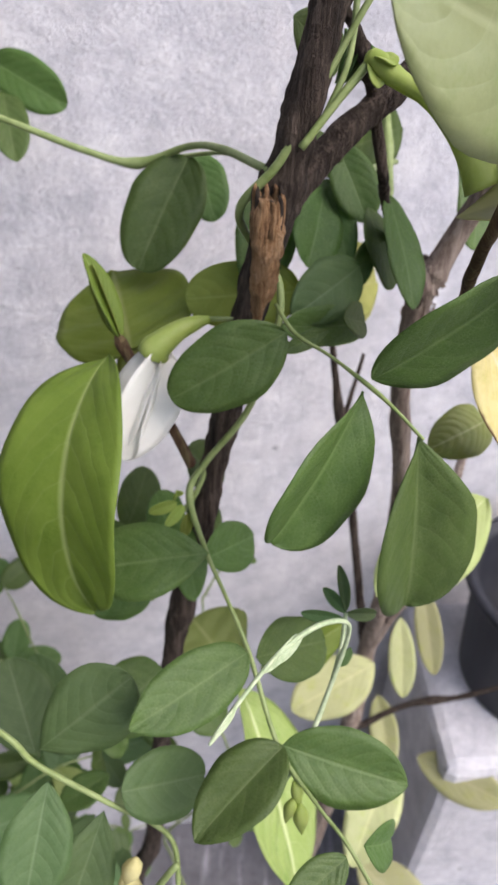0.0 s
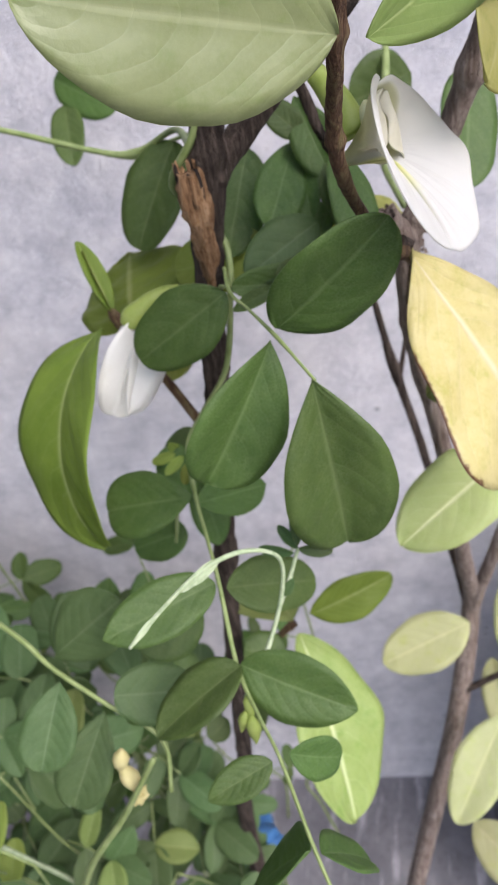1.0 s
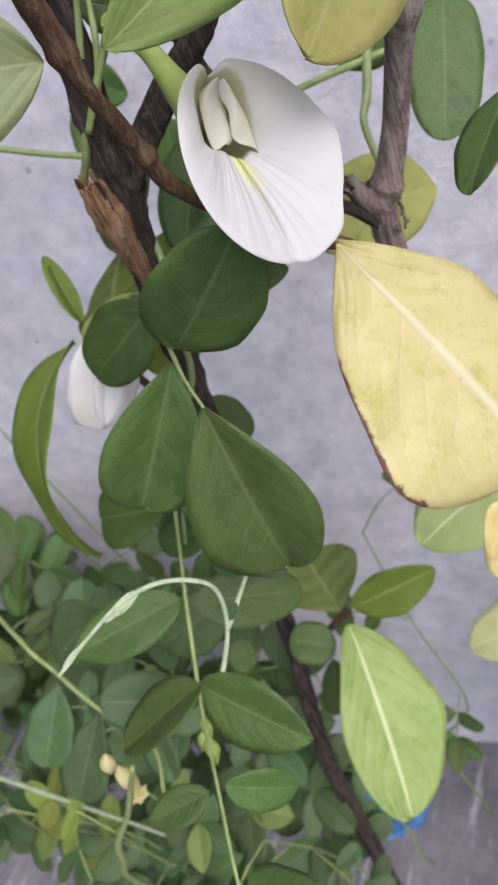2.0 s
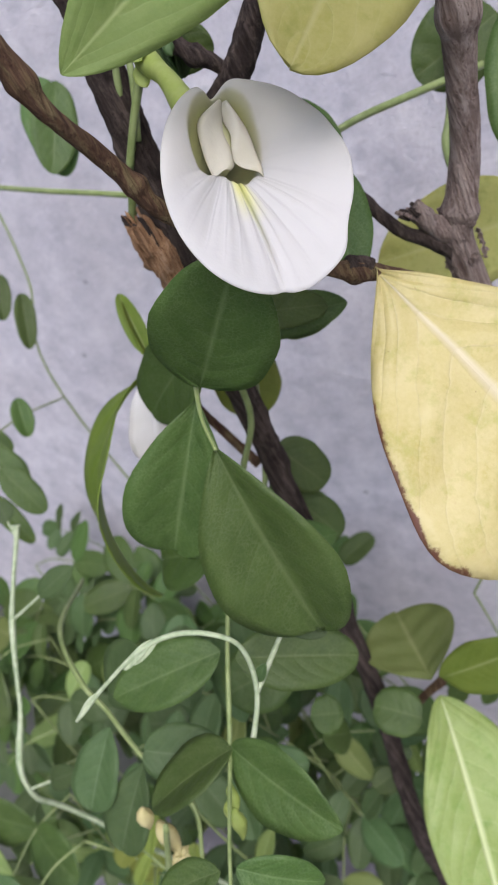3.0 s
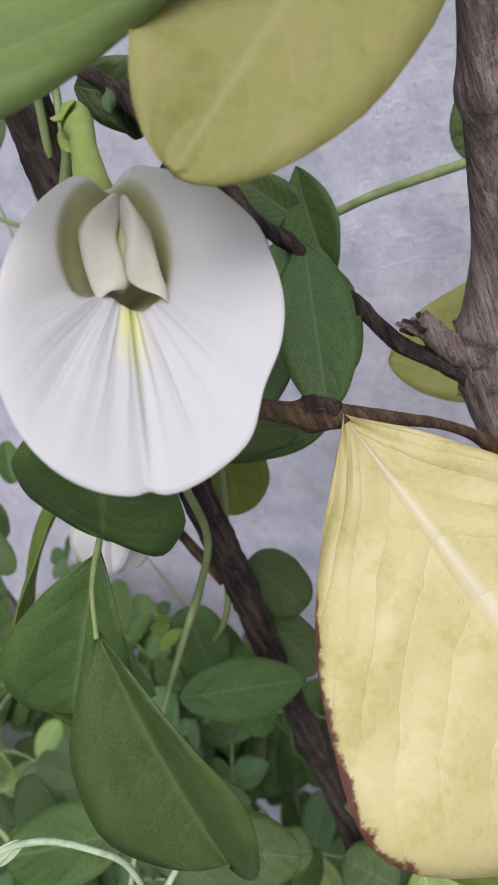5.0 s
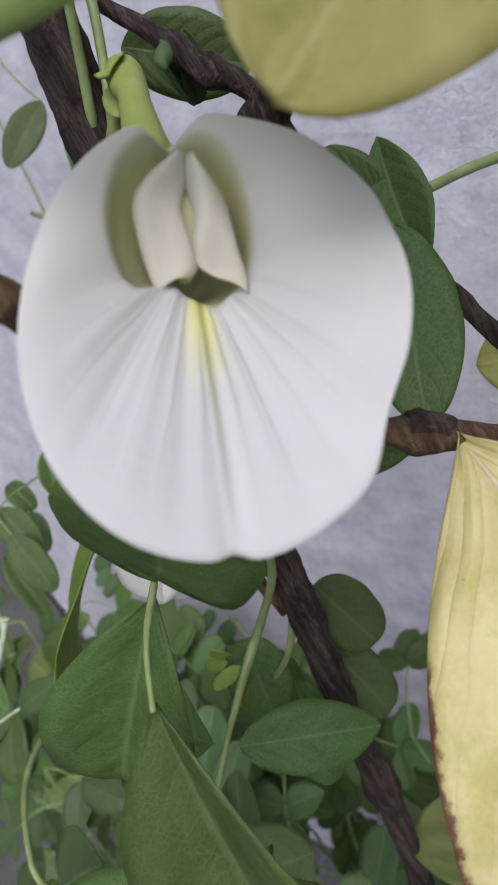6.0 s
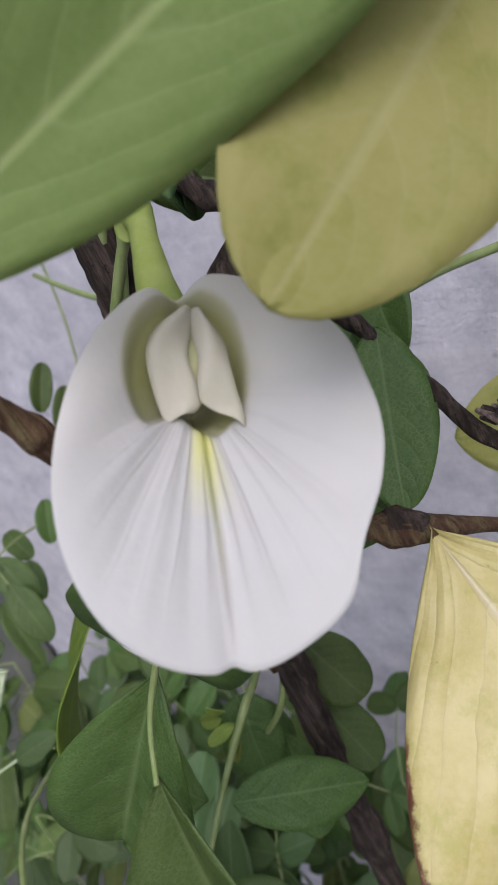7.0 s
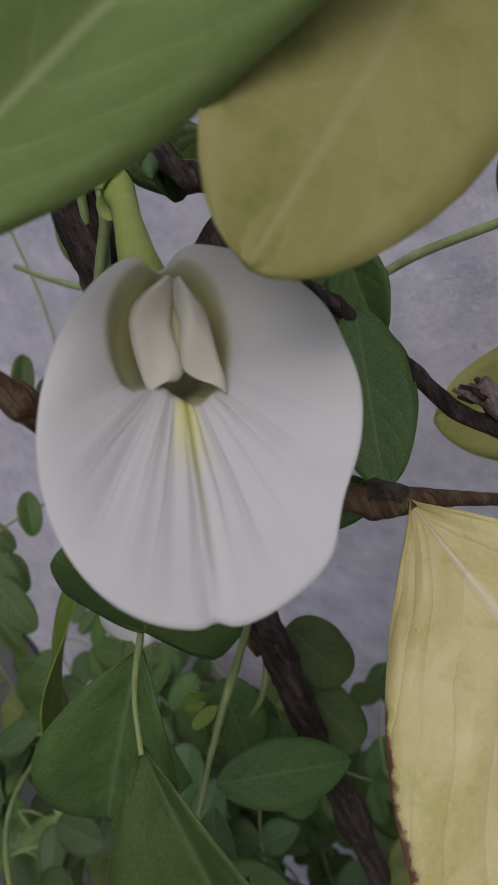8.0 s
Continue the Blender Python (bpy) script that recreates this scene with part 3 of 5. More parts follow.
# ---- grey shrub ----
shrub2 = thing("shrub", "grey-barked woody shrub with pale and yellowing leaves", "shrub", (0.03, 0.245, 0))
stem(shrub2, [(0.112, 0.23, 0.955, 0.0046), (0.093, 0.238, 0.9, 0.0046), (0.086, 0.242, 0.881, 0.0042), (0.079, 0.246, 0.861, 0.0042), (0.072, 0.245, 0.844, 0.005), (0.068, 0.244, 0.834, 0.0052), (0.068, 0.247, 0.8, 0.0046), (0.07, 0.249, 0.781, 0.0042),
              (0.081, 0.255, 0.72, 0.0042), (0.094, 0.285, 0.6, 0.0047), (0.1, 0.308, 0.523, 0.0064), (0.088, 0.277, 0.42, 0.0074), (0.06, 0.2546, 0.232, 0.0082), (0.03, 0.245, -0.01, 0.009)],
     GREY_BARK, "trunk", 0.045, ((0.095, 0.28), (0.31, 0.18), (0.47, 0.2), (0.56, 0.2), (0.7, 0.15)), 14, 18)
stem(shrub2, [(0.1, 0.308, 0.522, 0.0055), (0.106, 0.3, 0.565, 0.0045), (0.116, 0.29, 0.622, 0.004), (0.137, 0.322, 0.66, 0.0032), (0.154, 0.359, 0.7, 0.0028)], GREY_BARK, "branch", 0.06, ((0.5, 0.2),), 10, 12)
knob = stem(shrub2, [(0.069, 0.243, 0.836, 0.0042), (0.066, 0.24, 0.842, 0.0034), (0.0635, 0.238, 0.848, 0.0026), (0.062, 0.237, 0.851, 0.0026)], GREY_BARK, "knob", 0.45, (), 8, 14, "gnarled cut branch knob")
for k in range(9):
    a = 0.7 * k
    stem(knob, [(0.062 + 0.002 * math.cos(a), 0.237 + 0.002 * math.sin(a), 0.849, 0.0011), (0.0605 + 0.003 * math.cos(a), 0.236 + 0.003 * math.sin(a), 0.851 + 0.0006 * (k % 3), 0.0005)], GREY_BARK if k % 2 else DARK_BARK, "bark_flake", 0.5, (), 3, 6)
rnd = random.Random(11)
for k in range(34):
    a, h = rnd.uniform(0, 6.28), rnd.uniform(0.824, 0.846)
    r = 0.0049 + rnd.uniform(0, 0.0006)
    x, y = 0.0695 + 0.12 * (h - 0.836), 0.2445
    u, v = math.cos(a), math.sin(a)
    leaf(shrub2, (x + r * u, y + r * v, h), (x + (r + 0.0008) * u - 0.0012 * v, y + (r + 0.0008) * v + 0.0012 * u, h + rnd.uniform(0.001, 0.003)), (u, v, 0.35), rnd.uniform(0.0015, 0.003), GREY_BARK, "oblong", 0.3, 0.4, 0.15, name="bark_flake")
stem(shrub2, [(0.068, 0.243, 0.832, 0.0036), (0.062, 0.238, 0.84, 0.0024), (0.0561, 0.2342, 0.848, 0.0019), (0.0512, 0.2317, 0.8597, 0.0016), (0.0473, 0.2291, 0.8694, 0.0015), (0.0439, 0.2269, 0.8786, 0.0016), (0.0412, 0.222, 0.8878, 0.0017), (0.0349, 0.2204, 0.9084, 0.0019), (0.0315, 0.214, 0.9166, 0.0021), (0.0275, 0.212, 0.924, 0.0017), (0.021, 0.209, 0.933, 0.0014)],
     DARK_BARK, "twig", 0.3, ((0.3, 0.35), (0.52, 0.3), (0.78, 0.5), (0.86, 0.4)), 10, 12)
stem(shrub2, [(0.07, 0.12, 0.975, 0.0018), (0.0625, 0.13, 0.945, 0.0019), (0.0593, 0.137, 0.929, 0.0024), (0.0583, 0.1395, 0.92, 0.0018), (0.0562, 0.147, 0.9095, 0.0019), (0.0553, 0.1515, 0.9015, 0.002), (0.0552, 0.1545, 0.8945, 0.0019), (0.0575, 0.168, 0.879, 0.0018), (0.0625, 0.183, 0.863, 0.0018), (0.0675, 0.192, 0.855, 0.0025),
              (0.07, 0.21, 0.842, 0.0014), (0.069, 0.23, 0.825, 0.0014), (0.068, 0.246, 0.805, 0.002)], RED_BARK, "branch", 0.2, ((0.2, 0.35), (0.42, 0.35), (0.74, 0.4)), 10, 12)
stem(shrub2, [(0.067, 0.189, 0.8595, 0.0021), (0.0695, 0.1925, 0.8565, 0.0019), (0.071, 0.1928, 0.8555, 0.0014)], DARK_BARK, "leaf_stalk", 0.3, (), 6, 10)
stem(shrub2, [(0.1, 0.31, 0.522, 0.0045), (0.088, 0.312, 0.58, 0.003), (0.071, 0.311, 0.668, 0.0026), (0.056, 0.309, 0.735, 0.0022), (0.048, 0.31, 0.775, 0.0016)], DARK_BARK, "twig", 0.2, ((0.75, 0.4),))
stem(shrub2, [(0.058, 0.309, 0.725, 0.0018), (0.062, 0.312, 0.745, 0.0013), (0.066, 0.315, 0.768, 0.001)], DARK_BARK, "twig", 0.2)
stem(shrub2, [(0.092, 0.283, 0.455, 0.0028), (0.13, 0.286, 0.485, 0.0022), (0.164, 0.28, 0.505, 0.002), (0.2, 0.275, 0.53, 0.0016)], DARK_BARK, "twig", 0.2, ((0.5, 0.6),))
stem(shrub2, [(0.067, 0.259, 0.843, 0.0012), (0.059, 0.278, 0.854, 0.0014), (0.060, 0.287, 0.861, 0.0016), (0.060, 0.303, 0.875, 0.0017), (0.060, 0.322, 0.891, 0.0017)], GREEN_STEM, "shoot", 0.1, ((0.75, 0.5),))
leaf(shrub2, (0.068, 0.319, 0.807), (0.024, 0.268, 0.824), (0.48, -0.81, 0.35), 0.040, material=KHAKI_LEAF, shape="lance", name="leaf")
leaf(shrub2, (0.060, 0.131, 0.926), (0.012, 0.102, 0.944), (0.31, -0.95, 0.09), 0.034, material=SHEEN_LEAF, shape="lance", name="leaf")
leaf(shrub2, (0.099, 0.227, 0.933), (0.090, 0.165, 0.906), (0.50, -0.87, -0.02), 0.033, material=KHAKI_LEAF, shape="broad", name="leaf", fold=0.1)
leaf(shrub2, (0.065, 0.141, 0.923), (0.112, 0.211, 0.947), (0.63, -0.75, -0.20), 0.026, material=SPRING_LEAF, shape="lance", name="leaf")
leaf(shrub2, (0.140, 0.334, 0.565), (0.149, 0.293, 0.513), (-0.27, -0.58, 0.77), 0.020, material=STRAW_LEAF, shape="lance", name="leaf")
leaf(shrub2, (0.124, 0.319, 0.546), (0.126, 0.283, 0.500), (-0.23, -0.56, 0.80), 0.020, material=STRAW_LEAF, shape="lance", name="leaf")

leaf(shrub2, (0.0694, 0.1948, 0.8532), (0.1156, 0.1781, 0.7802), (0.66, -0.36, 0.62), 0.08, YELLOW_LEAF, "spoon", 0.03, 0.06, 0.035, name="leaf", lean=0.78, label="large yellowed leaf with browned edge")
leaf(shrub2, (0.110, 0.146, 0.799), (0.110, 0.136, 0.781), (0.48, -0.78, 0.40), 0.012, BROWNED, "oblong", 0.5, 0.3, 0.06, name="torn_leaf_tip", label="curled torn brown-edged leaf tip")
leaf(shrub2, (0.110, 0.134, 0.783), (0.114, 0.133, 0.774), (0.85, -0.49, 0.20), 0.007, BROWNED, "oblong", 0.9, 0.6, 0.06, name="torn_leaf_tip")
leaf(shrub2, (0.111, 0.227, 0.745), (0.061, 0.196, 0.713), (-0.04, -0.67, 0.74), 0.037, PALER_LEAF, "lance", 0.15, 0.1, 0.03, name="leaf")
leaf(shrub2, (0.103, 0.232, 0.784), (0.074, 0.214, 0.782), (0.30, -0.55, 0.75), 0.022, PALE_LEAF, "lance", 0.3, 0.4, 0.03, name="leaf")
leaf(shrub2, (0.097, 0.277, 0.550), (0.040, 0.254, 0.531), (-0.05, -0.58, 0.82), 0.038, STRAW_LEAF, "lance", 0.12, 0.1, 0.03, name="leaf")
leaf(shrub2, (0.121, 0.262, 0.463), (0.086, 0.200, 0.423), (-0.14, -0.49, 0.86), 0.037, STRAW_LEAF, "lance", 0.2, 0.1, 0.03, name="leaf")
leaf(shrub2, (0.151, 0.282, 0.420), (0.211, 0.243, 0.422), (-0.31, -0.43, 0.85), 0.034, STRAW_LEAF, "lance", 0.2, 0.1, 0.03, name="leaf")
leaf(shrub2, (0.099, 0.220, 0.381), (0.149, 0.184, 0.362), (0.02, -0.47, 0.88), 0.040, STRAW_LEAF, "lance", 0.2, 0.15, 0.03, name="leaf")
leaf(shrub2, (0.116, 0.305, 0.470), (0.122, 0.262, 0.440), (-0.20, -0.50, 0.84), 0.022, STRAW_LEAF, "lance", 0.4, 0.2, 0.03, name="leaf")

# ---- climbing vine ----
vine = thing("butterfly_pea_vine", "climbing vine with white flowers and oval green leaflets", "vine", (-0.03, 0.19, 0))
stem(vine, [(0.05, 0.201, 0.968, 0.0009), (0.0295, 0.1995, 0.938, 0.0009), (0.0175, 0.198, 0.916, 0.001), (0.0068, 0.1955, 0.896, 0.0013), (-0.004, 0.198, 0.882, 0.0013), (0.0, 0.209, 0.868, 0.0012), (0.009, 0.2, 0.858, 0.0012), (0.008, 0.193, 0.84, 0.0012),
            (0.0, 0.195, 0.812, 0.0012), (-0.014, 0.192, 0.792, 0.0012), (-0.02, 0.186, 0.782, 0.0014), (-0.014, 0.166, 0.775, 0.0009), (-0.006, 0.148, 0.769, 0.0007), (0.001, 0.132, 0.763, 0.0008),
            (0.01, 0.108, 0.749, 0.0008), (0.02, 0.092, 0.747, 0.0006), (0.029, 0.079, 0.746, 0.0006), (0.041, 0.058, 0.738, 0.0006), (0.05, 0.045, 0.728, 0.0005)], GREEN_STEM, "vine_stem", 0.08, (), 8, 8)
stem(vine, [(0.008, 0.195, 0.853, 0.0006), (0.013, 0.18, 0.851, 0.0007), (0.022, 0.167, 0.851, 0.0005), (0.032, 0.1545, 0.8485, 0.0007), (0.038, 0.147, 0.846, 0.0005), (0.0445, 0.1405, 0.8415, 0.0005)], GREEN_STEM, "leaf_stalk", 0.05, (), 8, 8)
stem(vine, [(-0.19, 0.285, 0.915, 0.0013), (-0.13, 0.268, 0.902, 0.0013), (-0.088, 0.263, 0.89, 0.0013), (-0.06, 0.263, 0.88, 0.0013), (-0.041, 0.263, 0.876, 0.0015), (-0.022, 0.256, 0.884, 0.0013), (-0.01, 0.235, 0.889, 0.0013), (0.004, 0.2, 0.892, 0.0013)],
     GREEN_STEM, "vine_stem", 0.08, ((0.57, 0.5),), 8, 8)
stem(vine, [(-0.041, 0.263, 0.876, 0.001), (-0.022, 0.26, 0.88, 0.0008), (-0.008, 0.245, 0.885, 0.0008), (0.004, 0.21, 0.89, 0.0008)], GREEN_STEM, "leaf_stalk", 0, (), 6, 7)
stem(vine, [(0.044, 0.246, 0.878, 0.0011), (0.046, 0.262, 0.876, 0.0012), (0.055, 0.289, 0.871, 0.0013), (0.066, 0.31, 0.867, 0.0013)], GREEN_STEM, "leaf_stalk", 0, (), 6, 8)
stem(vine, [(0.002, 0.214, 0.85, 0.0012), (-0.004, 0.214, 0.826, 0.0012), (-0.016, 0.198, 0.778, 0.0011), (-0.03, 0.188, 0.758, 0.0009), (-0.035, 0.176, 0.735, 0.0008)], GREEN_STEM, "vine_stem", 0.05, (), 8, 8)
stem(vine, [(0.012, 0.103, 0.738, 0.0009), (0.019, 0.109, 0.75, 0.0009), (0.026, 0.119, 0.768, 0.0008), (0.029, 0.122, 0.785, 0.0007), (0.026, 0.119, 0.7945, 0.0007), (0.018, 0.114, 0.799, 0.0008), (0.008, 0.107, 0.798, 0.0007), (-0.002, 0.097, 0.793, 0.0006), (-0.0075, 0.0905, 0.7895, 0.0008), (-0.0105, 0.087, 0.7875, 0.0004)],
     PALE_SHOOT, "shoot", 0.1, (), 8, 8, "downy pale arching shoot tip")
stem(vine, [(0.026, 0.119, 0.768, 0.0009), (0.029, 0.127, 0.773, 0.0008), (0.031, 0.136, 0.777, 0.0007)], PALE_SHOOT, "shoot", 0.1, (), 6, 7)
for b, t, w in (((0.031, 0.136, 0.777), (0.042, 0.14, 0.772), 0.0045), ((0.031, 0.136, 0.777), (0.024, 0.142, 0.782), 0.004), ((0.031, 0.136, 0.778), (0.029, 0.147, 0.787), 0.004), ((0.03, 0.134, 0.777), (0.017, 0.137, 0.776), 0.004),
                ((0.012, 0.111, 0.7995), (0.003, 0.1025, 0.7945), 0.0028), ((0.014, 0.112, 0.7995), (0.006, 0.1045, 0.795), 0.0026), ((-0.004, 0.0945, 0.7925), (-0.0095, 0.0885, 0.788), 0.002), ((0.027, 0.121, 0.771), (0.031, 0.124, 0.776), 0.0036)):
    leaf(vine, b, t, (0.3, -0.8, 0.5), w, SOFT_LEAFLET if b[1] > 0.12 else PALE_SHOOT, "lance", 0.9, 0.1, name="young_leaflet")
leaf(vine, (0.043, 0.058, 0.737), (0.054, 0.067, 0.711), (0.55, 0.69, 0.47), 0.017, material=LEAFLET)
leaf(vine, (0.039, 0.058, 0.737), (0.016, 0.057, 0.698), (-0.82, 0.35, 0.46), 0.027, material=LEAFLET)
leaf(vine, (0.032, 0.247, 0.878), (0.018, 0.248, 0.892), (0.66, -0.75, 0.10), 0.012, material=LEAFLET)
leaf(vine, (0.117, 0.220, 0.872), (0.107, 0.196, 0.857), (-0.36, -0.39, 0.85), 0.017, material=LEAFLET)
leaf(vine, (-0.051, 0.222, 0.728), (-0.043, 0.245, 0.746), (0.66, -0.41, 0.63), 0.022, material=LEAFLET)
leaf(vine, (-0.056, 0.210, 0.747), (-0.058, 0.192, 0.723), (0.70, -0.30, 0.65), 0.027, material=LEAFLET)
leaf(vine, (-0.046, 0.246, 0.813), (-0.038, 0.234, 0.783), (0.74, -0.55, 0.38), 0.030, material=BRIGHT_LEAFLET)
leaf(vine, (-0.121, 0.305, 0.938), (-0.123, 0.275, 0.905), (0.81, -0.58, -0.04), 0.022, material=LEAFLET)
leaf(vine, (-0.032, 0.172, 0.696), (-0.055, 0.146, 0.697), (0.65, -0.33, 0.69), 0.030, material=LEAFLET)
leaf(vine, (-0.054, 0.229, 0.582), (-0.040, 0.222, 0.554), (0.47, -0.39, 0.79), 0.026, material=LEAFLET)
leaf(vine, (-0.072, 0.197, 0.578), (-0.074, 0.182, 0.597), (0.57, -0.33, 0.75), 0.020, material=LEAFLET)
leaf(vine, (-0.055, 0.197, 0.546), (-0.065, 0.184, 0.544), (0.49, -0.30, 0.82), 0.016, material=LEAFLET)
leaf(vine, (-0.038, 0.224, 0.552), (-0.048, 0.208, 0.504), (0.44, -0.35, 0.83), 0.018, material=LEAFLET)
leaf(vine, (0.042, 0.216, 0.836), (0.010, 0.192, 0.847), (0.72, -0.61, 0.33), 0.014, material=LEAFLET, fold=0.3)
leaf(vine, (0.034, 0.223, 0.835), (0.018, 0.209, 0.833), (0.69, -0.64, 0.34), 0.012, material=LEAFLET, fold=0.3)
# leaflets round the open flower and down the main stem
leaf(vine, (0.0433, 0.1416, 0.8415), (0.0485, 0.1343, 0.7828), (0.42, -0.90, 0.15), 0.035, LEAFLET, "wedge", 0.6, 0.1)
leaf(vine, (0.0302, 0.1549, 0.8470), (0.0060, 0.1362, 0.8073), (0.48, -0.87, 0.05), 0.030, LEAFLET, "wedge", 0.6, 0.15)
leaf(vine, (0.0324, 0.1564, 0.8499), (0.0665, 0.1556, 0.8805), (0.30, -0.90, -0.20), 0.030, LEAFLET, "ovate", 0.25, 0.12)
leaf(vine, (0.0107, 0.1827, 0.8499), (-0.0245, 0.1776, 0.8285), (-0.05, -0.95, 0.30), 0.025, LEAFLET, "ovate", 0.2, 0.15)
leaf(vine, (0.0113, 0.1080, 0.7499), (0.0503, 0.1015, 0.7381), (0.08, -0.74, 0.67), 0.0235, LEAFLET, "acute", 0.3, 0.1)
leaf(vine, (0.0115, 0.1077, 0.7498), (-0.0146, 0.0848, 0.7398), (-0.25, -0.25, 0.93), 0.0215, LEAFLET, "acute", 0.35, 0.12)
leaf(vine, (-0.0122, 0.1599, 0.7785), (-0.0500, 0.1600, 0.7710), (-0.13, -0.64, 0.75), 0.027, LEAFLET, "wedge", 0.25, 0.1)
leaf(vine, (-0.014, 0.166, 0.769), (0.005, 0.197, 0.750), (0.79, -0.20, 0.60), 0.019, LEAFLET, "acute", 0.2, 0.1)
leaf(vine, (0.0005, 0.1301, 0.7651), (-0.0339, 0.1051, 0.7633), (0.32, -0.50, 0.80), 0.021, LEAFLET, "acute", 0.3, 0.1)
leaf(vine, (0.0036, 0.1314, 0.7608), (0.0305, 0.1540, 0.7390), (0.60, -0.30, 0.72), 0.022, LEAFLET, "ovate", 0.15, 0.1)
leaf(vine, (0.0269, 0.0776, 0.7472), (0.0084, 0.0658, 0.7431), (0.05, -0.50, 0.86), 0.0115, LEAFLET, "acute", 0.3, 0.1)
leaf(vine, (0.0321, 0.0799, 0.7483), (0.0446, 0.0908, 0.7274), (0.80, -0.45, 0.35), 0.0135, LEAFLET, "acute", 0.4, 0.2)
leaf(vine, (-0.0217, 0.2597, 0.8796), (-0.0400, 0.2380, 0.8450), (-0.05, -0.80, 0.60), 0.0275, LEAFLET, "oblong", 0.2, 0.1)
leaf(vine, (-0.020, 0.282, 0.875), (-0.012, 0.261, 0.856), (-0.11, -0.69, 0.72), 0.018, LEAFLET, "round", 0.1, 0.1)
leaf(vine, (0.010, 0.250, 0.876), (0.002, 0.222, 0.845), (0.33, -0.74, 0.58), 0.024, LEAFLET, "ovate", 0.15, 0.1)
leaf(vine, (0.028, 0.251, 0.876), (0.020, 0.221, 0.855), (0.40, -0.59, 0.70), 0.019, LEAFLET, "wedge", 0.3, 0.1)
leaf(vine, (0.029, 0.251, 0.875), (0.035, 0.227, 0.853), (-0.07, -0.70, 0.71), 0.012, LEAFLET, "ovate", 0.3, 0.15)
leaf(vine, (0.029, 0.256, 0.890), (0.042, 0.238, 0.865), (0.05, -0.83, 0.55), 0.017, LEAFLET, "wedge", 0.35, 0.15)
leaf(vine, (0.038, 0.220, 0.856), (0.014, 0.199, 0.847), (0.40, -0.70, 0.60), 0.020, SOFT_LEAFLET, "ovate", 0.15, 0.12)
leaf(vine, (0.043, 0.232, 0.861), (0.036, 0.219, 0.846), (0.12, -0.78, 0.61), 0.008, LEAFLET, "acute", 0.4)
leaf(vine, (0.025, 0.194, 0.845), (0.010, 0.188, 0.840), (0.19, -0.88, 0.44), 0.006, LEAFLET, "acute", 0.3)
leaf(vine, (0.046, 0.229, 0.877), (0.055, 0.206, 0.847), (0.58, -0.56, 0.58), 0.018, LEAFLET, "ovate", 0.12, 0.12)
leaf(vine, (0.041, 0.235, 0.871), (0.050, 0.221, 0.847), (0.55, -0.61, 0.57), 0.015, LEAFLET, "ovate", 0.2, 0.1)
leaf(vine, (0.070, 0.325, 0.878), (0.044, 0.306, 0.873), (0.58, -0.80, 0.16), 0.029, LEAFLET, "ovate", 0.12, 0.1)
leaf(vine, (0.092, 0.287, 0.883), (0.090, 0.258, 0.848), (0.46, -0.68, 0.58), 0.025, LEAFLET, "oblong", 0.15, 0.1)
leaf(vine, (-0.022, 0.217, 0.779), (-0.009, 0.219, 0.756), (0.70, -0.45, 0.55), 0.021, LEAFLET, "oblong", 0.15, 0.1)
leaf(vine, (-0.022, 0.211, 0.757), (-0.009, 0.211, 0.733), (0.75, -0.38, 0.52), 0.019, LEAFLET, "oblong", 0.15, 0.1)
leaf(vine, (-0.033, 0.192, 0.777), (-0.026, 0.184, 0.754), (0.75, -0.48, 0.45), 0.020, LEAFLET, "oblong", 0.15, 0.1)
leaf(vine, (-0.026, 0.196, 0.757), (-0.018, 0.185, 0.725), (0.75, -0.50, 0.42), 0.019, LEAFLET, "ovate", 0.15, 0.1)
leaf(vine, (0.028, 0.185, 0.854), (0.040, 0.209, 0.840), (0.85, -0.37, 0.36), 0.012, LEAFLET, "ovate", 0.2, 0.1)
leaf(vine, (-0.0369, 0.1928, 0.7256), (-0.0627, 0.1858, 0.7191), (0.13, -0.80, 0.58), 0.020, LEAFLET, "oblong", 0.15, 0.1)
leaf(vine, (-0.055, 0.190, 0.616), (-0.067, 0.180, 0.624), (0.67, -0.26, 0.70), 0.020, LEAFLET, "round", 0.1, 0.1)
leaf(vine, (-0.122, 0.375, 0.892), (-0.085, 0.360, 0.875), (-0.17, -0.90, 0.40), 0.024, LEAFLET, "ovate", 0.25, 0.15)
leaf(vine, (-0.116, 0.366, 0.880), (-0.106, 0.334, 0.856), (0.16, -0.58, 0.80), 0.019, LEAFLET, "ovate", 0.25, 0.15)
leaf(vine, (-0.132, 0.305, 0.944), (-0.124, 0.282, 0.901), (0.82, -0.42, 0.39), 0.025, LEAFLET, "ovate", 0.2, 0.1)
leaf(vine, (0.010, 0.218, 0.928), (0.026, 0.232, 0.914), (0.65, -0.76, 0.01), 0.016, LEAFLET, "ovate", 0.2, 0.1)
leaf(vine, (0.0188, 0.2250, 0.8440), (-0.0220, 0.2255, 0.8400), (0.10, -0.80, 0.60), 0.025, BRIGHT_LEAFLET, "oblong", 0.1, 0.1)


def pod_mesh(length, radius, seed=0):
    """A small swollen bud along y."""
    return tube_mesh([(0, 0, 0, radius * 0.25), (0, length * 0.2, 0.0005, radius * 0.8), (0, length * 0.45, 0, radius), (0, length * 0.75, -0.0004, radius * 0.65), (0, length, 0, radius * 0.1)], 5, 10, 0.1, (), seed)


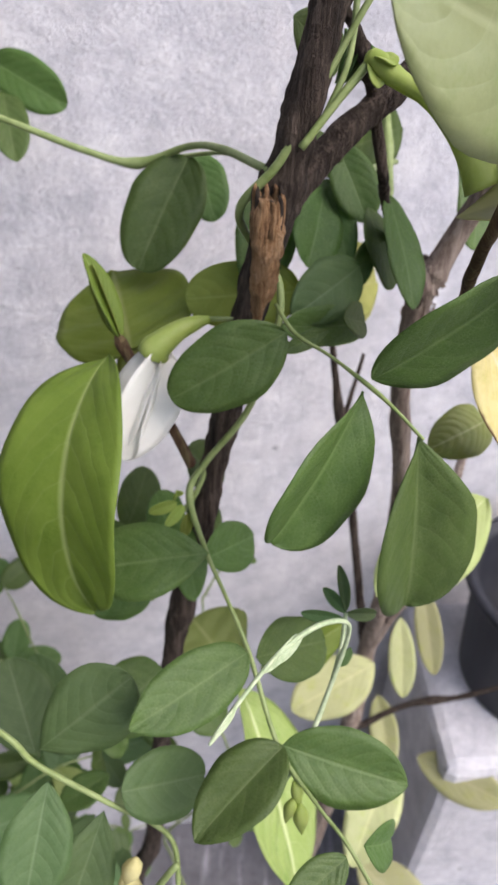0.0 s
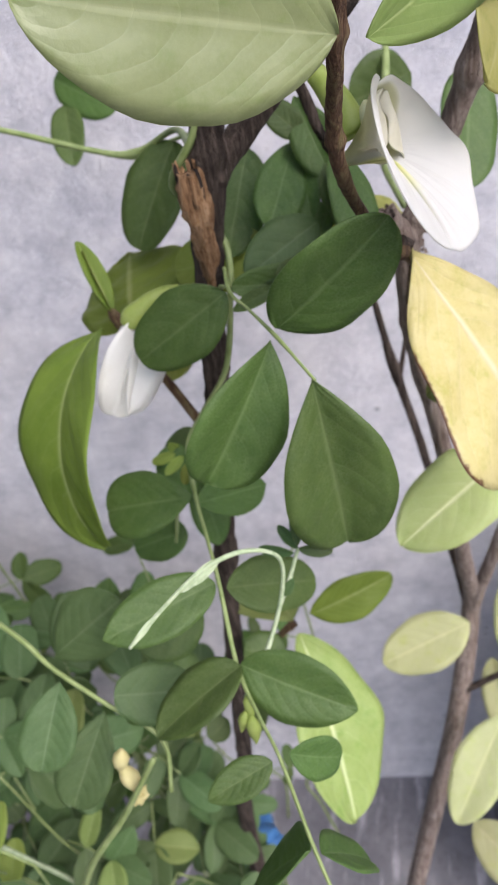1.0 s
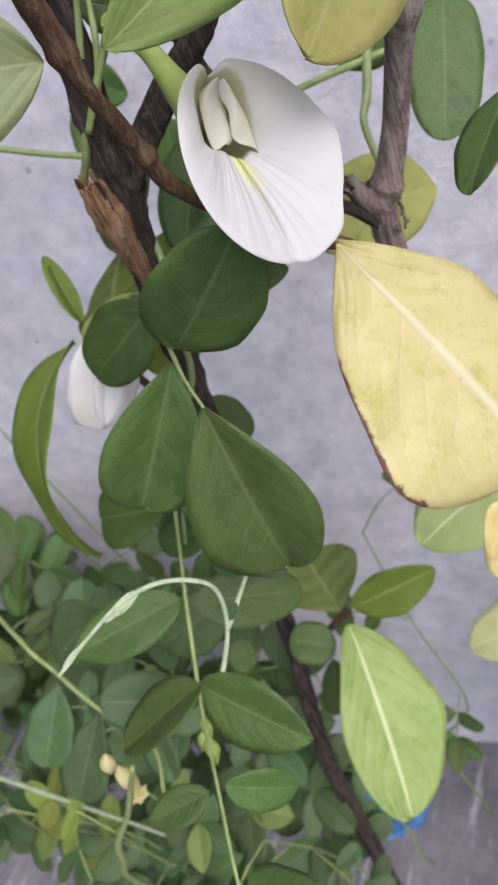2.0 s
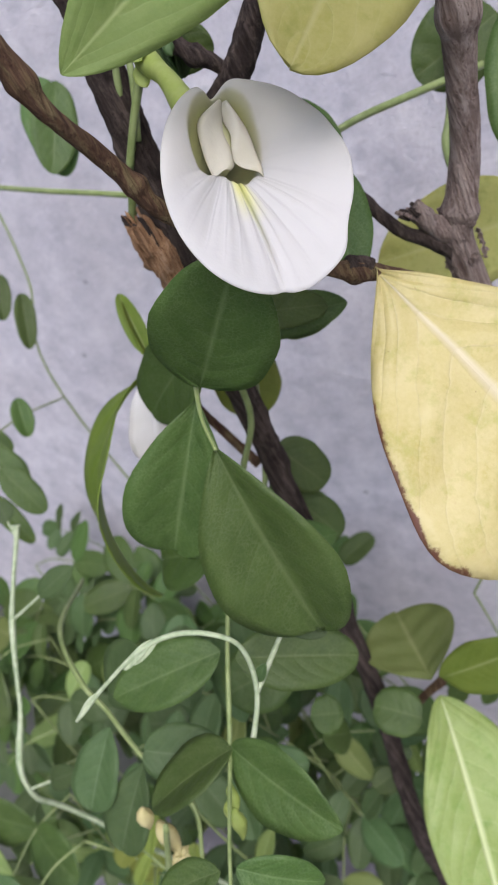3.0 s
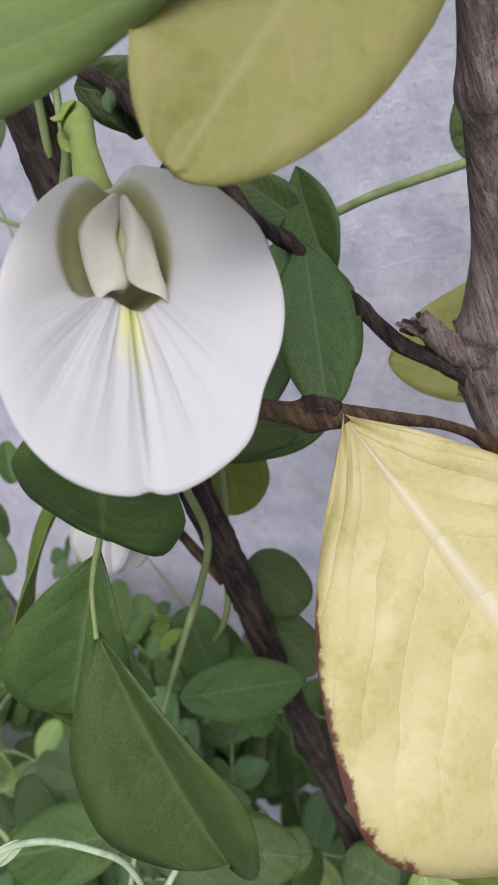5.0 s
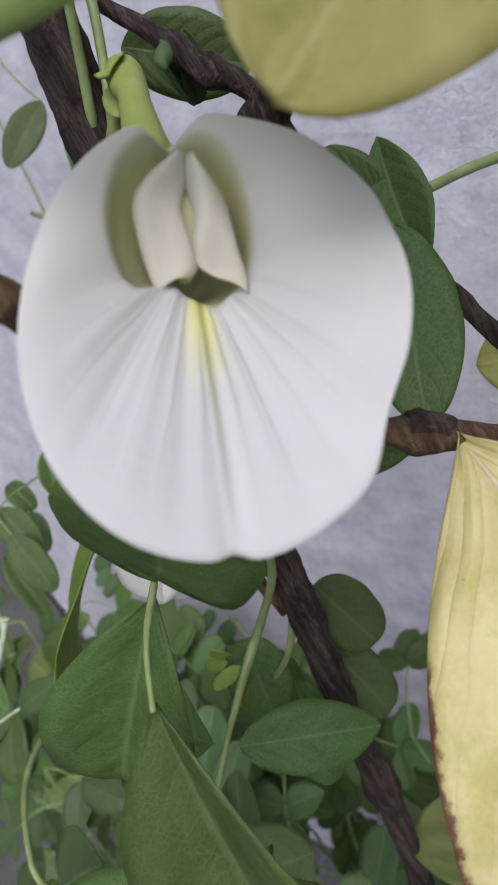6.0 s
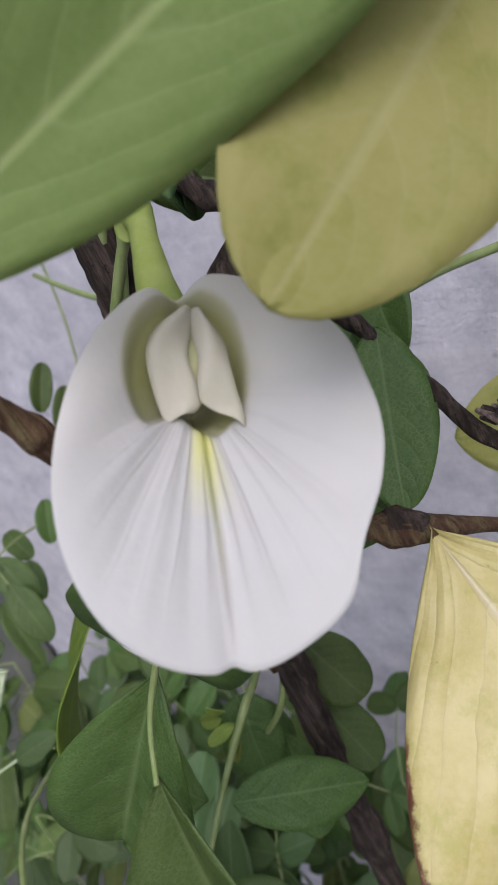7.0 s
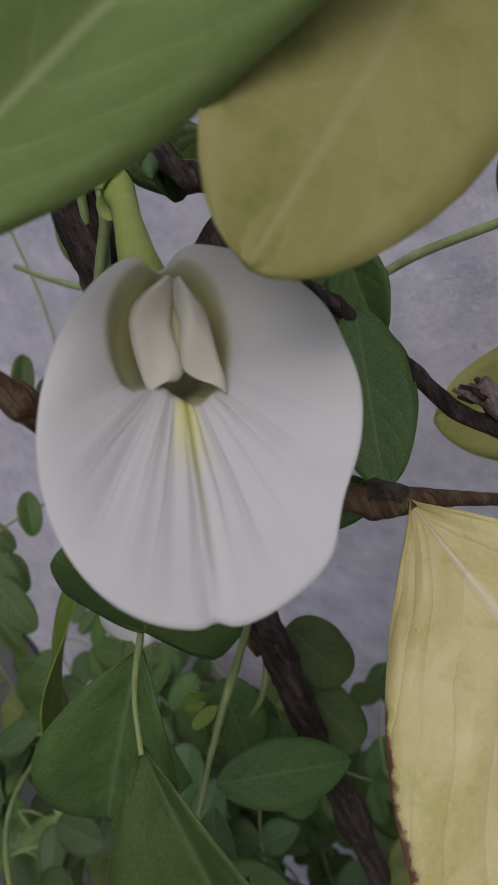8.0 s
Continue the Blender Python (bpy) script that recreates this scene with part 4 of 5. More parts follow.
for b, t, r in (((0.0145, 0.0995, 0.746), (0.016, 0.094, 0.739), 0.0018), ((0.016, 0.095, 0.741), (0.017, 0.09, 0.732), 0.0024), ((0.014, 0.096, 0.742), (0.012, 0.092, 0.735), 0.002)):
    part("bud", pod_mesh((Vector(t) - Vector(b)).length, r), CALYX, vine, "", frame_at(b, t, (0, -1, 0.2)))
for b, t in (((-0.024, 0.18, 0.783), (-0.034, 0.178, 0.78)), ((-0.024, 0.182, 0.784), (-0.024, 0.178, 0.79)), ((-0.022, 0.182, 0.78), (-0.028, 0.174, 0.777)), ((-0.02, 0.18, 0.778), (-0.022, 0.176, 0.77))):
    leaf(vine, b, t, (0.3, -0.8, 0.5), 0.0045, BRIGHT_LEAFLET, "ovate", 0.6, name="bract")

# the open flower: a deep white banner round a small keel with two wings
FX = Vector((0.56, 0.60, -0.57)).normalized()
FY = Vector((-0.345, 0.588, 0.73))
FY = (FY - FX * FY.dot(FX)).normalized()
FZ = FX.cross(FY)
FLOWER = Matrix.Translation((0.0752, 0.1615, 0.891)) @ Matrix((FX, FY, FZ)).transposed().to_4x4()


def banner_mesh(a, up, down, throat, rings=44, spokes=200, thick=0.0003):
    """A funnel from the throat to a nearly flat, uneven rim, notched at its top and its foot."""
    top, uvs, faces = [], [], []
    for i in range(rings + 1):
        r = i / rings
        for k in range(spokes + 1):
            w = 2 * math.pi * k / spokes
            s, c = math.sin(w), -math.cos(w)
            turn = (w + math.pi) % (2 * math.pi) - math.pi
            upper = math.cos(turn) > 0
            x = a * math.copysign(abs(s) ** (0.9 if upper else 0.84 if s > 0 else 0.97), s) * (1 if upper or s > 0 else 1 - 0.06 * abs(c))
            y = up * abs(c) ** 0.86 if upper else -down * abs(c) ** 0.9
            notch_top = math.exp(-((turn + 0.4) / 0.13) ** 2)
            notch_low = math.exp(-((w - math.pi + 0.165) / 0.06) ** 2)
            f = 1 - 0.045 * notch_top - 0.035 * notch_low
            right = max(0.0, s) ** 2
            rim = Vector((x * f, y * f, -0.004 * notch_top - 0.0008 * notch_low))
            rim.z += 0.0018 * right * math.cos(0.5 * w - 0.9) + 0.0008 * right * math.sin(6 * w + 0.6) + 0.0012 * max(0.0, -s)
            rim.x += 0.0005 * right * math.sin(9 * w)
            q = throat + (rim - throat) * r
            rise = 0.5 + 0.5 * math.cos(turn)
            rise = rise * rise * (3 - 2 * rise)
            near = min(1.0, r / 0.22)
            q.z = throat.z * (1 - 0.45 * (1 - rise) * near * near * (3 - 2 * near)) * (1 - r) ** (1.6 + 0.75 * rise) + rim.z * r * r
            q.z += 0.0004 * math.sin(9 * w + 2 * r) * r * (1 - r) * 3
            q.z += 0.00016 * (1 - rise) * math.sin(27 * w + 1.2 * math.sin(2 * w)) * max(0.0, (r - 0.15) * (1 - r)) * 4
            q.z += 0.0005 * (1 - rise) * r * (1 - r) * math.exp(-((w - math.pi + 0.15) / 0.1) ** 2) * -4
            lip = right * (0.5 + 0.5 * math.sin(2.2 * w - 1.6))
            if r > 0.84:
                e = (r - 0.84) / 0.16
                q.z += 0.0009 * e * e * lip * (1 + 0.5 * math.sin(11 * w)) - 0.0003 * e * e * (1 - lip)
                q.x -= 0.0004 * e ** 3 * lip * (1 + math.sin(7 * w + 1))
            rx, ry = (q.x + 0.0051) / 0.0077, (q.y - 0.0128) / 0.0092
            inside = max(0.0, min(1.0, (1.12 - rx * rx - ry * ry) / 0.3)) * max(0.0, min(1.0, (q.y + 0.9 * abs(q.x + 0.0051) - 0.0075) / 0.0035))
            q.z -= 0.0032 * inside * inside * (3 - 2 * inside)
            top.append(q)
            uvs.append((k / spokes, r))
    n, row = len(top), spokes + 1
    verts = top + [v + Vector((0, 0, -thick)) for v in top]
    for i in range(rings):
        for k in range(spokes):
            q = (i * row + k, (i + 1) * row + k, (i + 1) * row + k + 1, i * row + k + 1)
            faces.append(q)
            faces.append(tuple(n + j for j in reversed(q)))
    for k in range(spokes):
        j = rings * row + k
        faces.append((j, j + n, j + n + 1, j + 1))
    return mesh_of("banner", verts, faces, uvs + uvs)


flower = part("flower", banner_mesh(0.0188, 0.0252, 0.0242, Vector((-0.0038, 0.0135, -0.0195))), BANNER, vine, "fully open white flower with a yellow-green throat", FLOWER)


def wing_mesh(line, seed):
    """One of the two petals that stand in the flower's mouth: a folded lobe along (x, y, z, half width), its outer edge rolled back."""
    pts = smooth_line(line, 5)
    verts, uvs, faces, cols = [], [], [], 8
    rows = len(pts) - 1
    side = 1 if seed % 2 else -1
    for i, (cx, cy, cz, half) in enumerate(pts):
        s = i / rows
        for j in range(cols + 1):
            u = 2 * j / cols - 1
            out = max(0.0, u * side)
            inner = max(0.0, -u * side)
            z = cz - 0.0014 * out ** 3 * (1 - 0.5 * s) - 0.0016 * inner ** 2 * (1 - 0.75 * s) + 0.0004 * math.sin(5 * s + 3 * u + seed)
            y = cy - 0.0012 * out * s ** 3 + 0.0009 * max(0.0, -u * side) * s ** 3
            verts.append((cx + half * u, y, z))
            uvs.append((0.5 + u / 2, s))
    n = len(verts)
    verts += [(x, y, z - 0.0003) for x, y, z in verts]
    for i in range(rows):
        for j in range(cols):
            a = i * (cols + 1) + j
            q = (a, a + cols + 1, a + cols + 2, a + 1)
            faces.append(q)
            faces.append(tuple(n + k for k in reversed(q)))
    rim = [j for j in range(cols + 1)] + [(i + 1) * (cols + 1) + cols for i in range(rows)]
    rim += [rows * (cols + 1) + j for j in range(cols - 1, -1, -1)] + [i * (cols + 1) for i in range(rows - 1, 0, -1)]
    for a, b in zip(rim, rim[1:] + rim[:1]):
        faces.append((a, b, b + n, a + n))
    return mesh_of("wing", verts, faces, uvs + uvs)


part("wing_petal", wing_mesh([(-0.0062, 0.0207, -0.0022, 0.0012), (-0.0077, 0.0180, -0.0030, 0.0024), (-0.0080, 0.0145, -0.0032, 0.0027), (-0.0066, 0.0112, -0.0048, 0.0030), (-0.0055, 0.0088, -0.0062, 0.0027), (-0.0052, 0.0072, -0.0066, 0.0017)], 2), CREAM, flower, "cream wing petal", FLOWER)
part("wing_petal", wing_mesh([(-0.0051, 0.0207, -0.0022, 0.0012), (-0.0030, 0.0180, -0.0030, 0.0021), (-0.0018, 0.0145, -0.0030, 0.0021), (-0.0010, 0.0115, -0.0044, 0.0026), (0.0000, 0.0093, -0.0058, 0.0030), (0.0007, 0.0081, -0.0062, 0.0027)], 1), CREAM, flower, "cream wing petal", FLOWER)
part("keel", tube_mesh([(-0.0057, 0.0211, -0.0069, 0.0017), (-0.0055, 0.0192, -0.0081, 0.0024), (-0.0053, 0.0165, -0.0082, 0.0027), (-0.0048, 0.0135, -0.0089, 0.0024), (-0.0043, 0.0112, -0.0104, 0.0017), (-0.004, 0.01, -0.0114, 0.0006)], 5, 14), KEEL_GREEN, flower, "pale green-tinged keel between the wings", FLOWER)
calyx = part("calyx", tube_mesh([(0.0283, 0.201, 0.9218, 0.0012), (0.0292, 0.2004, 0.9212, 0.0026), (0.0318, 0.1984, 0.9197, 0.0031), (0.0345, 0.1962, 0.918, 0.0028), (0.038, 0.1935, 0.9162, 0.0024), (0.043, 0.189, 0.914, 0.0024), (0.049, 0.183, 0.909, 0.003), (0.054, 0.178, 0.903, 0.004), (0.0575, 0.1745, 0.896, 0.0048)], 6, 14, 0.06), CALYX, flower, "yellow-green tubular calyx")
leaf(flower, (0.0305, 0.1995, 0.9215), (0.0345, 0.1935, 0.9205), (0.2, -0.5, 0.85), 0.0055, CALYX, "round", 0.4, 0.3, name="bract")
leaf(flower, (0.0295, 0.2, 0.9205), (0.031, 0.1945, 0.915), (0.3, -0.9, 0.1), 0.0055, CALYX, "round", 0.4, 0.3, name="bract")
stem(vine, [(0.012, 0.193, 0.9, 0.0011), (0.02, 0.196, 0.91, 0.0011), (0.0295, 0.2, 0.921, 0.0013)], GREEN_STEM, "flower_stalk", 0.05, (), 6, 8)
for b, t in (((0.024, 0.217, 0.912), (0.028, 0.212, 0.925)), ((0.024, 0.217, 0.912), (0.031, 0.215, 0.923)), ((0.023, 0.217, 0.912), (0.024, 0.215, 0.926))):
    leaf(vine, b, t, (0.8, -0.4, 0.3), 0.005, SOFT_LEAFLET, "lance", 0.9, name="young_leaflet")

part("bud", pod_mesh(0.0075, 0.0015, 4), SOFT_LEAFLET, vine, "small downy green bud", frame_at((0.0340, 0.2050, 0.9180), (0.0307, 0.2095, 0.9227), (0, -1, 0.2)))
stem(vine, [(0.0245, 0.2085, 0.965, 0.0009), (0.0246, 0.2062, 0.942, 0.0009), (0.0247, 0.205, 0.9335, 0.0009), (0.0242, 0.202, 0.9248, 0.0009), (0.0225, 0.1995, 0.917, 0.0009), (0.017, 0.1965, 0.905, 0.0009)], GREEN_STEM, "vine_stem", 0.05, (), 6, 8)

# the closed flower behind the broad leaf
shut = leaf(vine, (-0.0280, 0.1970, 0.8340), (-0.0440, 0.1790, 0.8040), (0.50, -0.82, 0.26), 0.021, WHITE_PETAL, "oblong", 0.6, 0.3, 0.04, name="flower", label="drooping half-closed white flower")
leaf(shut, (-0.0290, 0.1985, 0.8335), (-0.0440, 0.1840, 0.8030), (-0.65, -0.72, 0.20), 0.017, WHITE_PETAL, "oblong", 0.5, 0.3, 0.04, name="petal")
leaf(shut, (-0.0290, 0.1985, 0.8335), (-0.0390, 0.1830, 0.8010), (0.92, -0.34, 0.10), 0.019, WHITE_PETAL, "oblong", 0.5, 0.3, 0.04, name="petal")
leaf(shut, (-0.0290, 0.2010, 0.8345), (-0.0400, 0.1920, 0.8030), (0.70, 0.65, 0.25), 0.017, WHITE_PETAL, "oblong", 0.4, 0.3, 0.04, name="petal")
part("calyx", tube_mesh([(-0.013, 0.203, 0.8435, 0.0012), (-0.018, 0.2018, 0.8425, 0.0026), (-0.024, 0.199, 0.8405, 0.0036), (-0.03, 0.196, 0.8365, 0.005), (-0.0315, 0.1955, 0.834, 0.0052)], 6, 12, 0.06), CALYX, shut, "yellow-green calyx")
stem(vine, [(0.006, 0.197, 0.845, 0.0008), (-0.004, 0.2, 0.845, 0.0008), (-0.013, 0.203, 0.8435, 0.0009)], GREEN_STEM, "flower_stalk", 0, (), 6, 7)

# ---- a second vine, lower down ----
vine2 = thing("butterfly_pea_vine", "low trailing vine with soft green leaflets and a wilted flower", "vine", (-0.15, 0.15, 0))
leaf(vine2, (-0.0635, 0.1111, 0.7425), (-0.0352, 0.1240, 0.7613), (0.03, -0.80, 0.60), 0.026, SOFT_LEAFLET, "wedge", 0.15, 0.1)
leaf(vine2, (-0.0376, 0.1011, 0.7358), (-0.0125, 0.1130, 0.7227), (0.50, -0.50, 0.70), 0.022, SOFT_LEAFLET, "oblong", 0.15, 0.1)
leaf(vine2, (-0.079, 0.139, 0.689), (-0.093, 0.167, 0.710), (0.24, -0.48, 0.84), 0.027, SOFT_LEAFLET, "ovate", 0.2, 0.1)
leaf(vine2, (-0.068, 0.150, 0.664), (-0.090, 0.183, 0.690), (0.22, -0.51, 0.83), 0.022, SOFT_LEAFLET, "ovate", 0.2, 0.1)
leaf(vine2, (-0.056, 0.151, 0.649), (-0.078, 0.143, 0.637), (-0.19, -0.61, 0.77), 0.014, LEAFLET, "acute", 0.3, 0.1)
leaf(vine2, (-0.0600, 0.1040, 0.7370), (-0.0640, 0.0790, 0.7180), (0.30, -0.60, 0.74), 0.022, SOFT_LEAFLET, "wedge", 0.25, 0.1)
leaf(vine2, (-0.0433, 0.0994, 0.7273), (-0.0553, 0.0745, 0.7017), (0.26, -0.75, 0.61), 0.021, SOFT_LEAFLET, "wedge", 0.25, 0.1)
stem(vine2, [(-0.16, 0.17, 0.73, 0.0012), (-0.11, 0.13, 0.752, 0.0011), (-0.0735, 0.1113, 0.7515, 0.001), (-0.0645, 0.1083, 0.739, 0.001), (-0.0433, 0.1008, 0.7312, 0.0009), (-0.0235, 0.0969, 0.7156, 0.0009), (-0.02, 0.085, 0.7, 0.0008)], GREEN_STEM, "vine_stem", 0.05, (), 8, 8)
stem(vine2, [(-0.02, 0.085, 0.725, 0.001), (-0.04, 0.078, 0.69, 0.0013), (-0.07, 0.07, 0.64, 0.0015), (-0.12, 0.08, 0.5, 0.0018), (-0.15, 0.15, 0.0, 0.002)], GREEN_STEM, "vine_stem", 0.05, (), 8, 8)
wilt = part("wilted_flower", pod_mesh(0.016, 0.0034, 8), WILTED, vine2, "wilted cream-yellow flower", frame_at((-0.037, 0.0875, 0.712), (-0.033, 0.084, 0.698), (0, -1, 0.2)))
part("petal", pod_mesh(0.013, 0.003, 9), WILTED, wilt, "", frame_at((-0.032, 0.086, 0.727), (-0.035, 0.084, 0.717), (0.3, -1, 0.2)))
part("petal", crumpled_mesh(0.0032, 5.0), WILTED, wilt, "", pose(-0.0335, 0.0835, 0.697, 80, 10, 70))

stem(vine2, [(-0.1457, 0.158, 0.786, 0.0016), (-0.146, 0.154, 0.781, 0.0012), (-0.149, 0.127, 0.752, 0.0011), (-0.148, 0.102, 0.719, 0.0011), (-0.146, 0.078, 0.687, 0.0012), (-0.154, 0.09, 0.62, 0.0013), (-0.155, 0.14, 0.3, 0.0014), (-0.15, 0.15, 0.0, 0.0016)], PALE_SHOOT, "shoot", 0.1, ((0.03, 0.6), (0.3, 0.5), (0.5, 0.5)), 8, 8, "downy pale upright shoot")
for b, t in (((-0.149, 0.127, 0.752), (-0.135, 0.14, 0.757)), ((-0.148, 0.102, 0.719), (-0.16, 0.105, 0.712)), ((-0.146, 0.078, 0.687), (-0.132, 0.085, 0.69)), ((-0.146, 0.154, 0.781), (-0.151, 0.158, 0.788))):
    stem(vine2, [(*b, 0.0008), (*t, 0.0006)], PALE_SHOOT, "leaf_stalk", 0, (), 3, 6)
    leaf(vine2, t, tuple(2.2 * p - 1.2 * q for p, q in zip(t, b)), (0.6, -0.4, 0.7), 0.012, SOFT_LEAFLET, "acute", 0.3)
hanging = thing("hanging_vine", "thin vine with small dark leaves hanging against the wall", "vine", (-0.26, 0.33, 0.0))
stem(hanging, [(-0.262, 0.345, 1.2, 0.0008), (-0.258, 0.33, 0.95, 0.0008), (-0.25, 0.31, 0.86, 0.0008), (-0.255, 0.28, 0.78, 0.0008), (-0.262, 0.3, 0.5, 0.001), (-0.262, 0.33, 0.0, 0.0012)], GREEN_STEM, "vine_stem", 0, (), 8, 7)
leaf(hanging, (-0.232, 0.282, 0.872), (-0.231, 0.265, 0.849), (0.88, -0.46, 0.11), 0.013, material=LEAFLET, fold=0.8, curl=0.3)
leaf(hanging, (-0.223, 0.282, 0.856), (-0.220, 0.262, 0.828), (0.87, -0.46, 0.15), 0.013, material=LEAFLET, fold=0.8, curl=0.3)
leaf(hanging, (-0.227, 0.238, 0.809), (-0.222, 0.226, 0.788), (0.89, -0.38, 0.25), 0.013, material=LEAFLET, fold=0.8, curl=0.3)
leaf(hanging, (-0.240, 0.214, 0.803), (-0.229, 0.215, 0.786), (0.91, -0.33, 0.26), 0.013, material=LEAFLET, fold=0.8, curl=0.3)
leaf(hanging, (-0.231, 0.212, 0.786), (-0.223, 0.205, 0.765), (0.90, -0.32, 0.30), 0.013, material=LEAFLET, fold=0.8, curl=0.3)
leaf(hanging, (-0.239, 0.190, 0.773), (-0.221, 0.185, 0.738), (0.90, -0.27, 0.34), 0.013, material=LEAFLET, fold=0.8, curl=0.3)
stem(hanging, [(-0.262, 0.34, 1.05, 0.0008), (-0.22, 0.33, 0.98, 0.0007), (-0.192, 0.321, 0.957, 0.0005)], GREEN_STEM, "leaf_stalk", 0, (), 6, 6)
stem(hanging, [(-0.255, 0.28, 0.78, 0.0007), (-0.225, 0.23, 0.8, 0.0006), (-0.211, 0.196, 0.804, 0.0006), (-0.197, 0.19, 0.794, 0.0005)], GREEN_STEM, "leaf_stalk", 0, (), 6, 6)
leaf(hanging, (-0.192, 0.321, 0.957), (-0.201, 0.292, 0.938), (0.83, -0.47, 0.30), 0.017, LEAFLET, fold=0.3)
leaf(hanging, (-0.197, 0.190, 0.794), (-0.183, 0.188, 0.763), (0.84, -0.36, 0.41), 0.017, LEAFLET, fold=0.3)
leaf(hanging, (-0.211, 0.196, 0.804), (-0.197, 0.196, 0.776), (0.83, -0.37, 0.41), 0.018, LEAFLET, fold=0.3)

# ---- low foliage at the foot of the wall ----


def spray(parent, base, tip, size, count, material, rnd, up=(0.3, -0.6, 0.75)):
    """A compound leaf: a thin stalk with pairs of leaflets and one at its end."""
    b, t = Vector(base), Vector(tip)
    mid = (b + t) / 2 + Vector((0, 0, 0.12 * (t - b).length))
    stem(parent, [(*b, 0.0008), (*mid, 0.0007), (*t, 0.0005)], GREEN_STEM, "leaf_stalk", 0, (), 5, 6)
    along = (t - b).normalized()
    n = Vector(up).normalized()
    side = along.cross(n).normalized()
    for k in range(count):
        f = (k + 1) / count
        at = b.lerp(t, f) + Vector((0, 0, 0.12 * (t - b).length * (1 - (2 * f - 1) ** 2)))
        for s in (-1, 1):
            d = (side * s * rnd.uniform(0.8, 1.1) + along * rnd.uniform(0.1, 0.5) + n * rnd.uniform(-0.35, 0.2)).normalized()
            m = (n + Vector((rnd.uniform(-0.5, 0.5), rnd.uniform(-0.5, 0.5), rnd.uniform(-0.4, 0.4)))).normalized()
            z = size * rnd.uniform(0.75, 1.15)
            kind = SPRING_LEAF if rnd.random() < 0.06 else material
            leaf(parent, at, at + d * z, m, z * rnd.uniform(0.52, 0.7), kind, rnd.choice(("ovate", "acute", "oblong", "wedge")), rnd.uniform(0.1, 0.45), rnd.uniform(0.0, 0.3))
    z = size * 1.1
    leaf(parent, t, t + (along + Vector((0, 0, -0.25))).normalized() * z, n, z * 0.6, material, "ovate", 0.2, 0.15)


def creeper(foot, reach, seed, material, label, sprays, size):
    """A low plant: a stem from the ground and compound leaves off it."""
    rnd = random.Random(seed)
    plant = thing("creeper", label, "plant", foot, "creepers along the wall")
    f, r = Vector(foot), Vector(reach)
    pts = []
    for k in range(6):
        q = f.lerp(r, k / 5) + Vector((rnd.uniform(-0.03, 0.03), rnd.uniform(-0.02, 0.02), 0)) * (0 < k < 5)
        pts.append((*q, 0.0017 - 0.0002 * k))
    stem(plant, pts, GREEN_STEM, "vine_stem", 0.05, (), 6, 7)
    for k in range(sprays):
        g = 1 - 0.55 * (k / max(sprays - 1, 1))
        at = Vector(pts[0][:3]).lerp(Vector(pts[5][:3]), g)
        i = min(int(g * 5), 4)
        at = Vector(pts[i][:3]).lerp(Vector(pts[i + 1][:3]), g * 5 - i)
        a = rnd.uniform(0, 6.28)
        out = Vector((math.cos(a), 0.7 * math.sin(a) - 0.25, rnd.uniform(-0.2, 0.4))).normalized() * rnd.uniform(0.035, 0.06)
        spray(plant, at, at + out, size * rnd.uniform(0.6, 1.15), rnd.choice((1, 2, 2)), material, rnd)
    return plant


CREEPER_LABEL = "low creeper with soft round green leaflets beside the wall"
creeper((-0.24, 0.3, 0), (-0.2, 0.22, 0.578), 1, SOFT_LEAFLET, CREEPER_LABEL, 9, 0.039)
creeper((-0.16, 0.28, 0), (-0.16, 0.19, 0.578), 2, SOFT_LEAFLET, CREEPER_LABEL, 9, 0.039)
creeper((-0.3, 0.28, 0), (-0.27, 0.24, 0.578), 3, LEAFLET, CREEPER_LABEL, 9, 0.039)
creeper((-0.2, 0.2, 0), (-0.17, 0.13, 0.585), 4, SOFT_LEAFLET, CREEPER_LABEL, 8, 0.039)
creeper((-0.06, 0.2, 0), (-0.09, 0.13, 0.47), 6, SOFT_LEAFLET, CREEPER_LABEL, 7, 0.036)
creeper((-0.12, 0.16, 0), (-0.13, 0.09, 0.58), 7, BRIGHT_LEAFLET, CREEPER_LABEL, 5, 0.031)
creeper((-0.04, 0.33, 0), (-0.02, 0.29, 0.6), 8, LEAFLET, "slender creeper with small dark leaflets beside the wall", 4, 0.021)
creeper((-0.28, 0.18, 0), (-0.22, 0.14, 0.58), 11, SOFT_LEAFLET, CREEPER_LABEL, 8, 0.039)
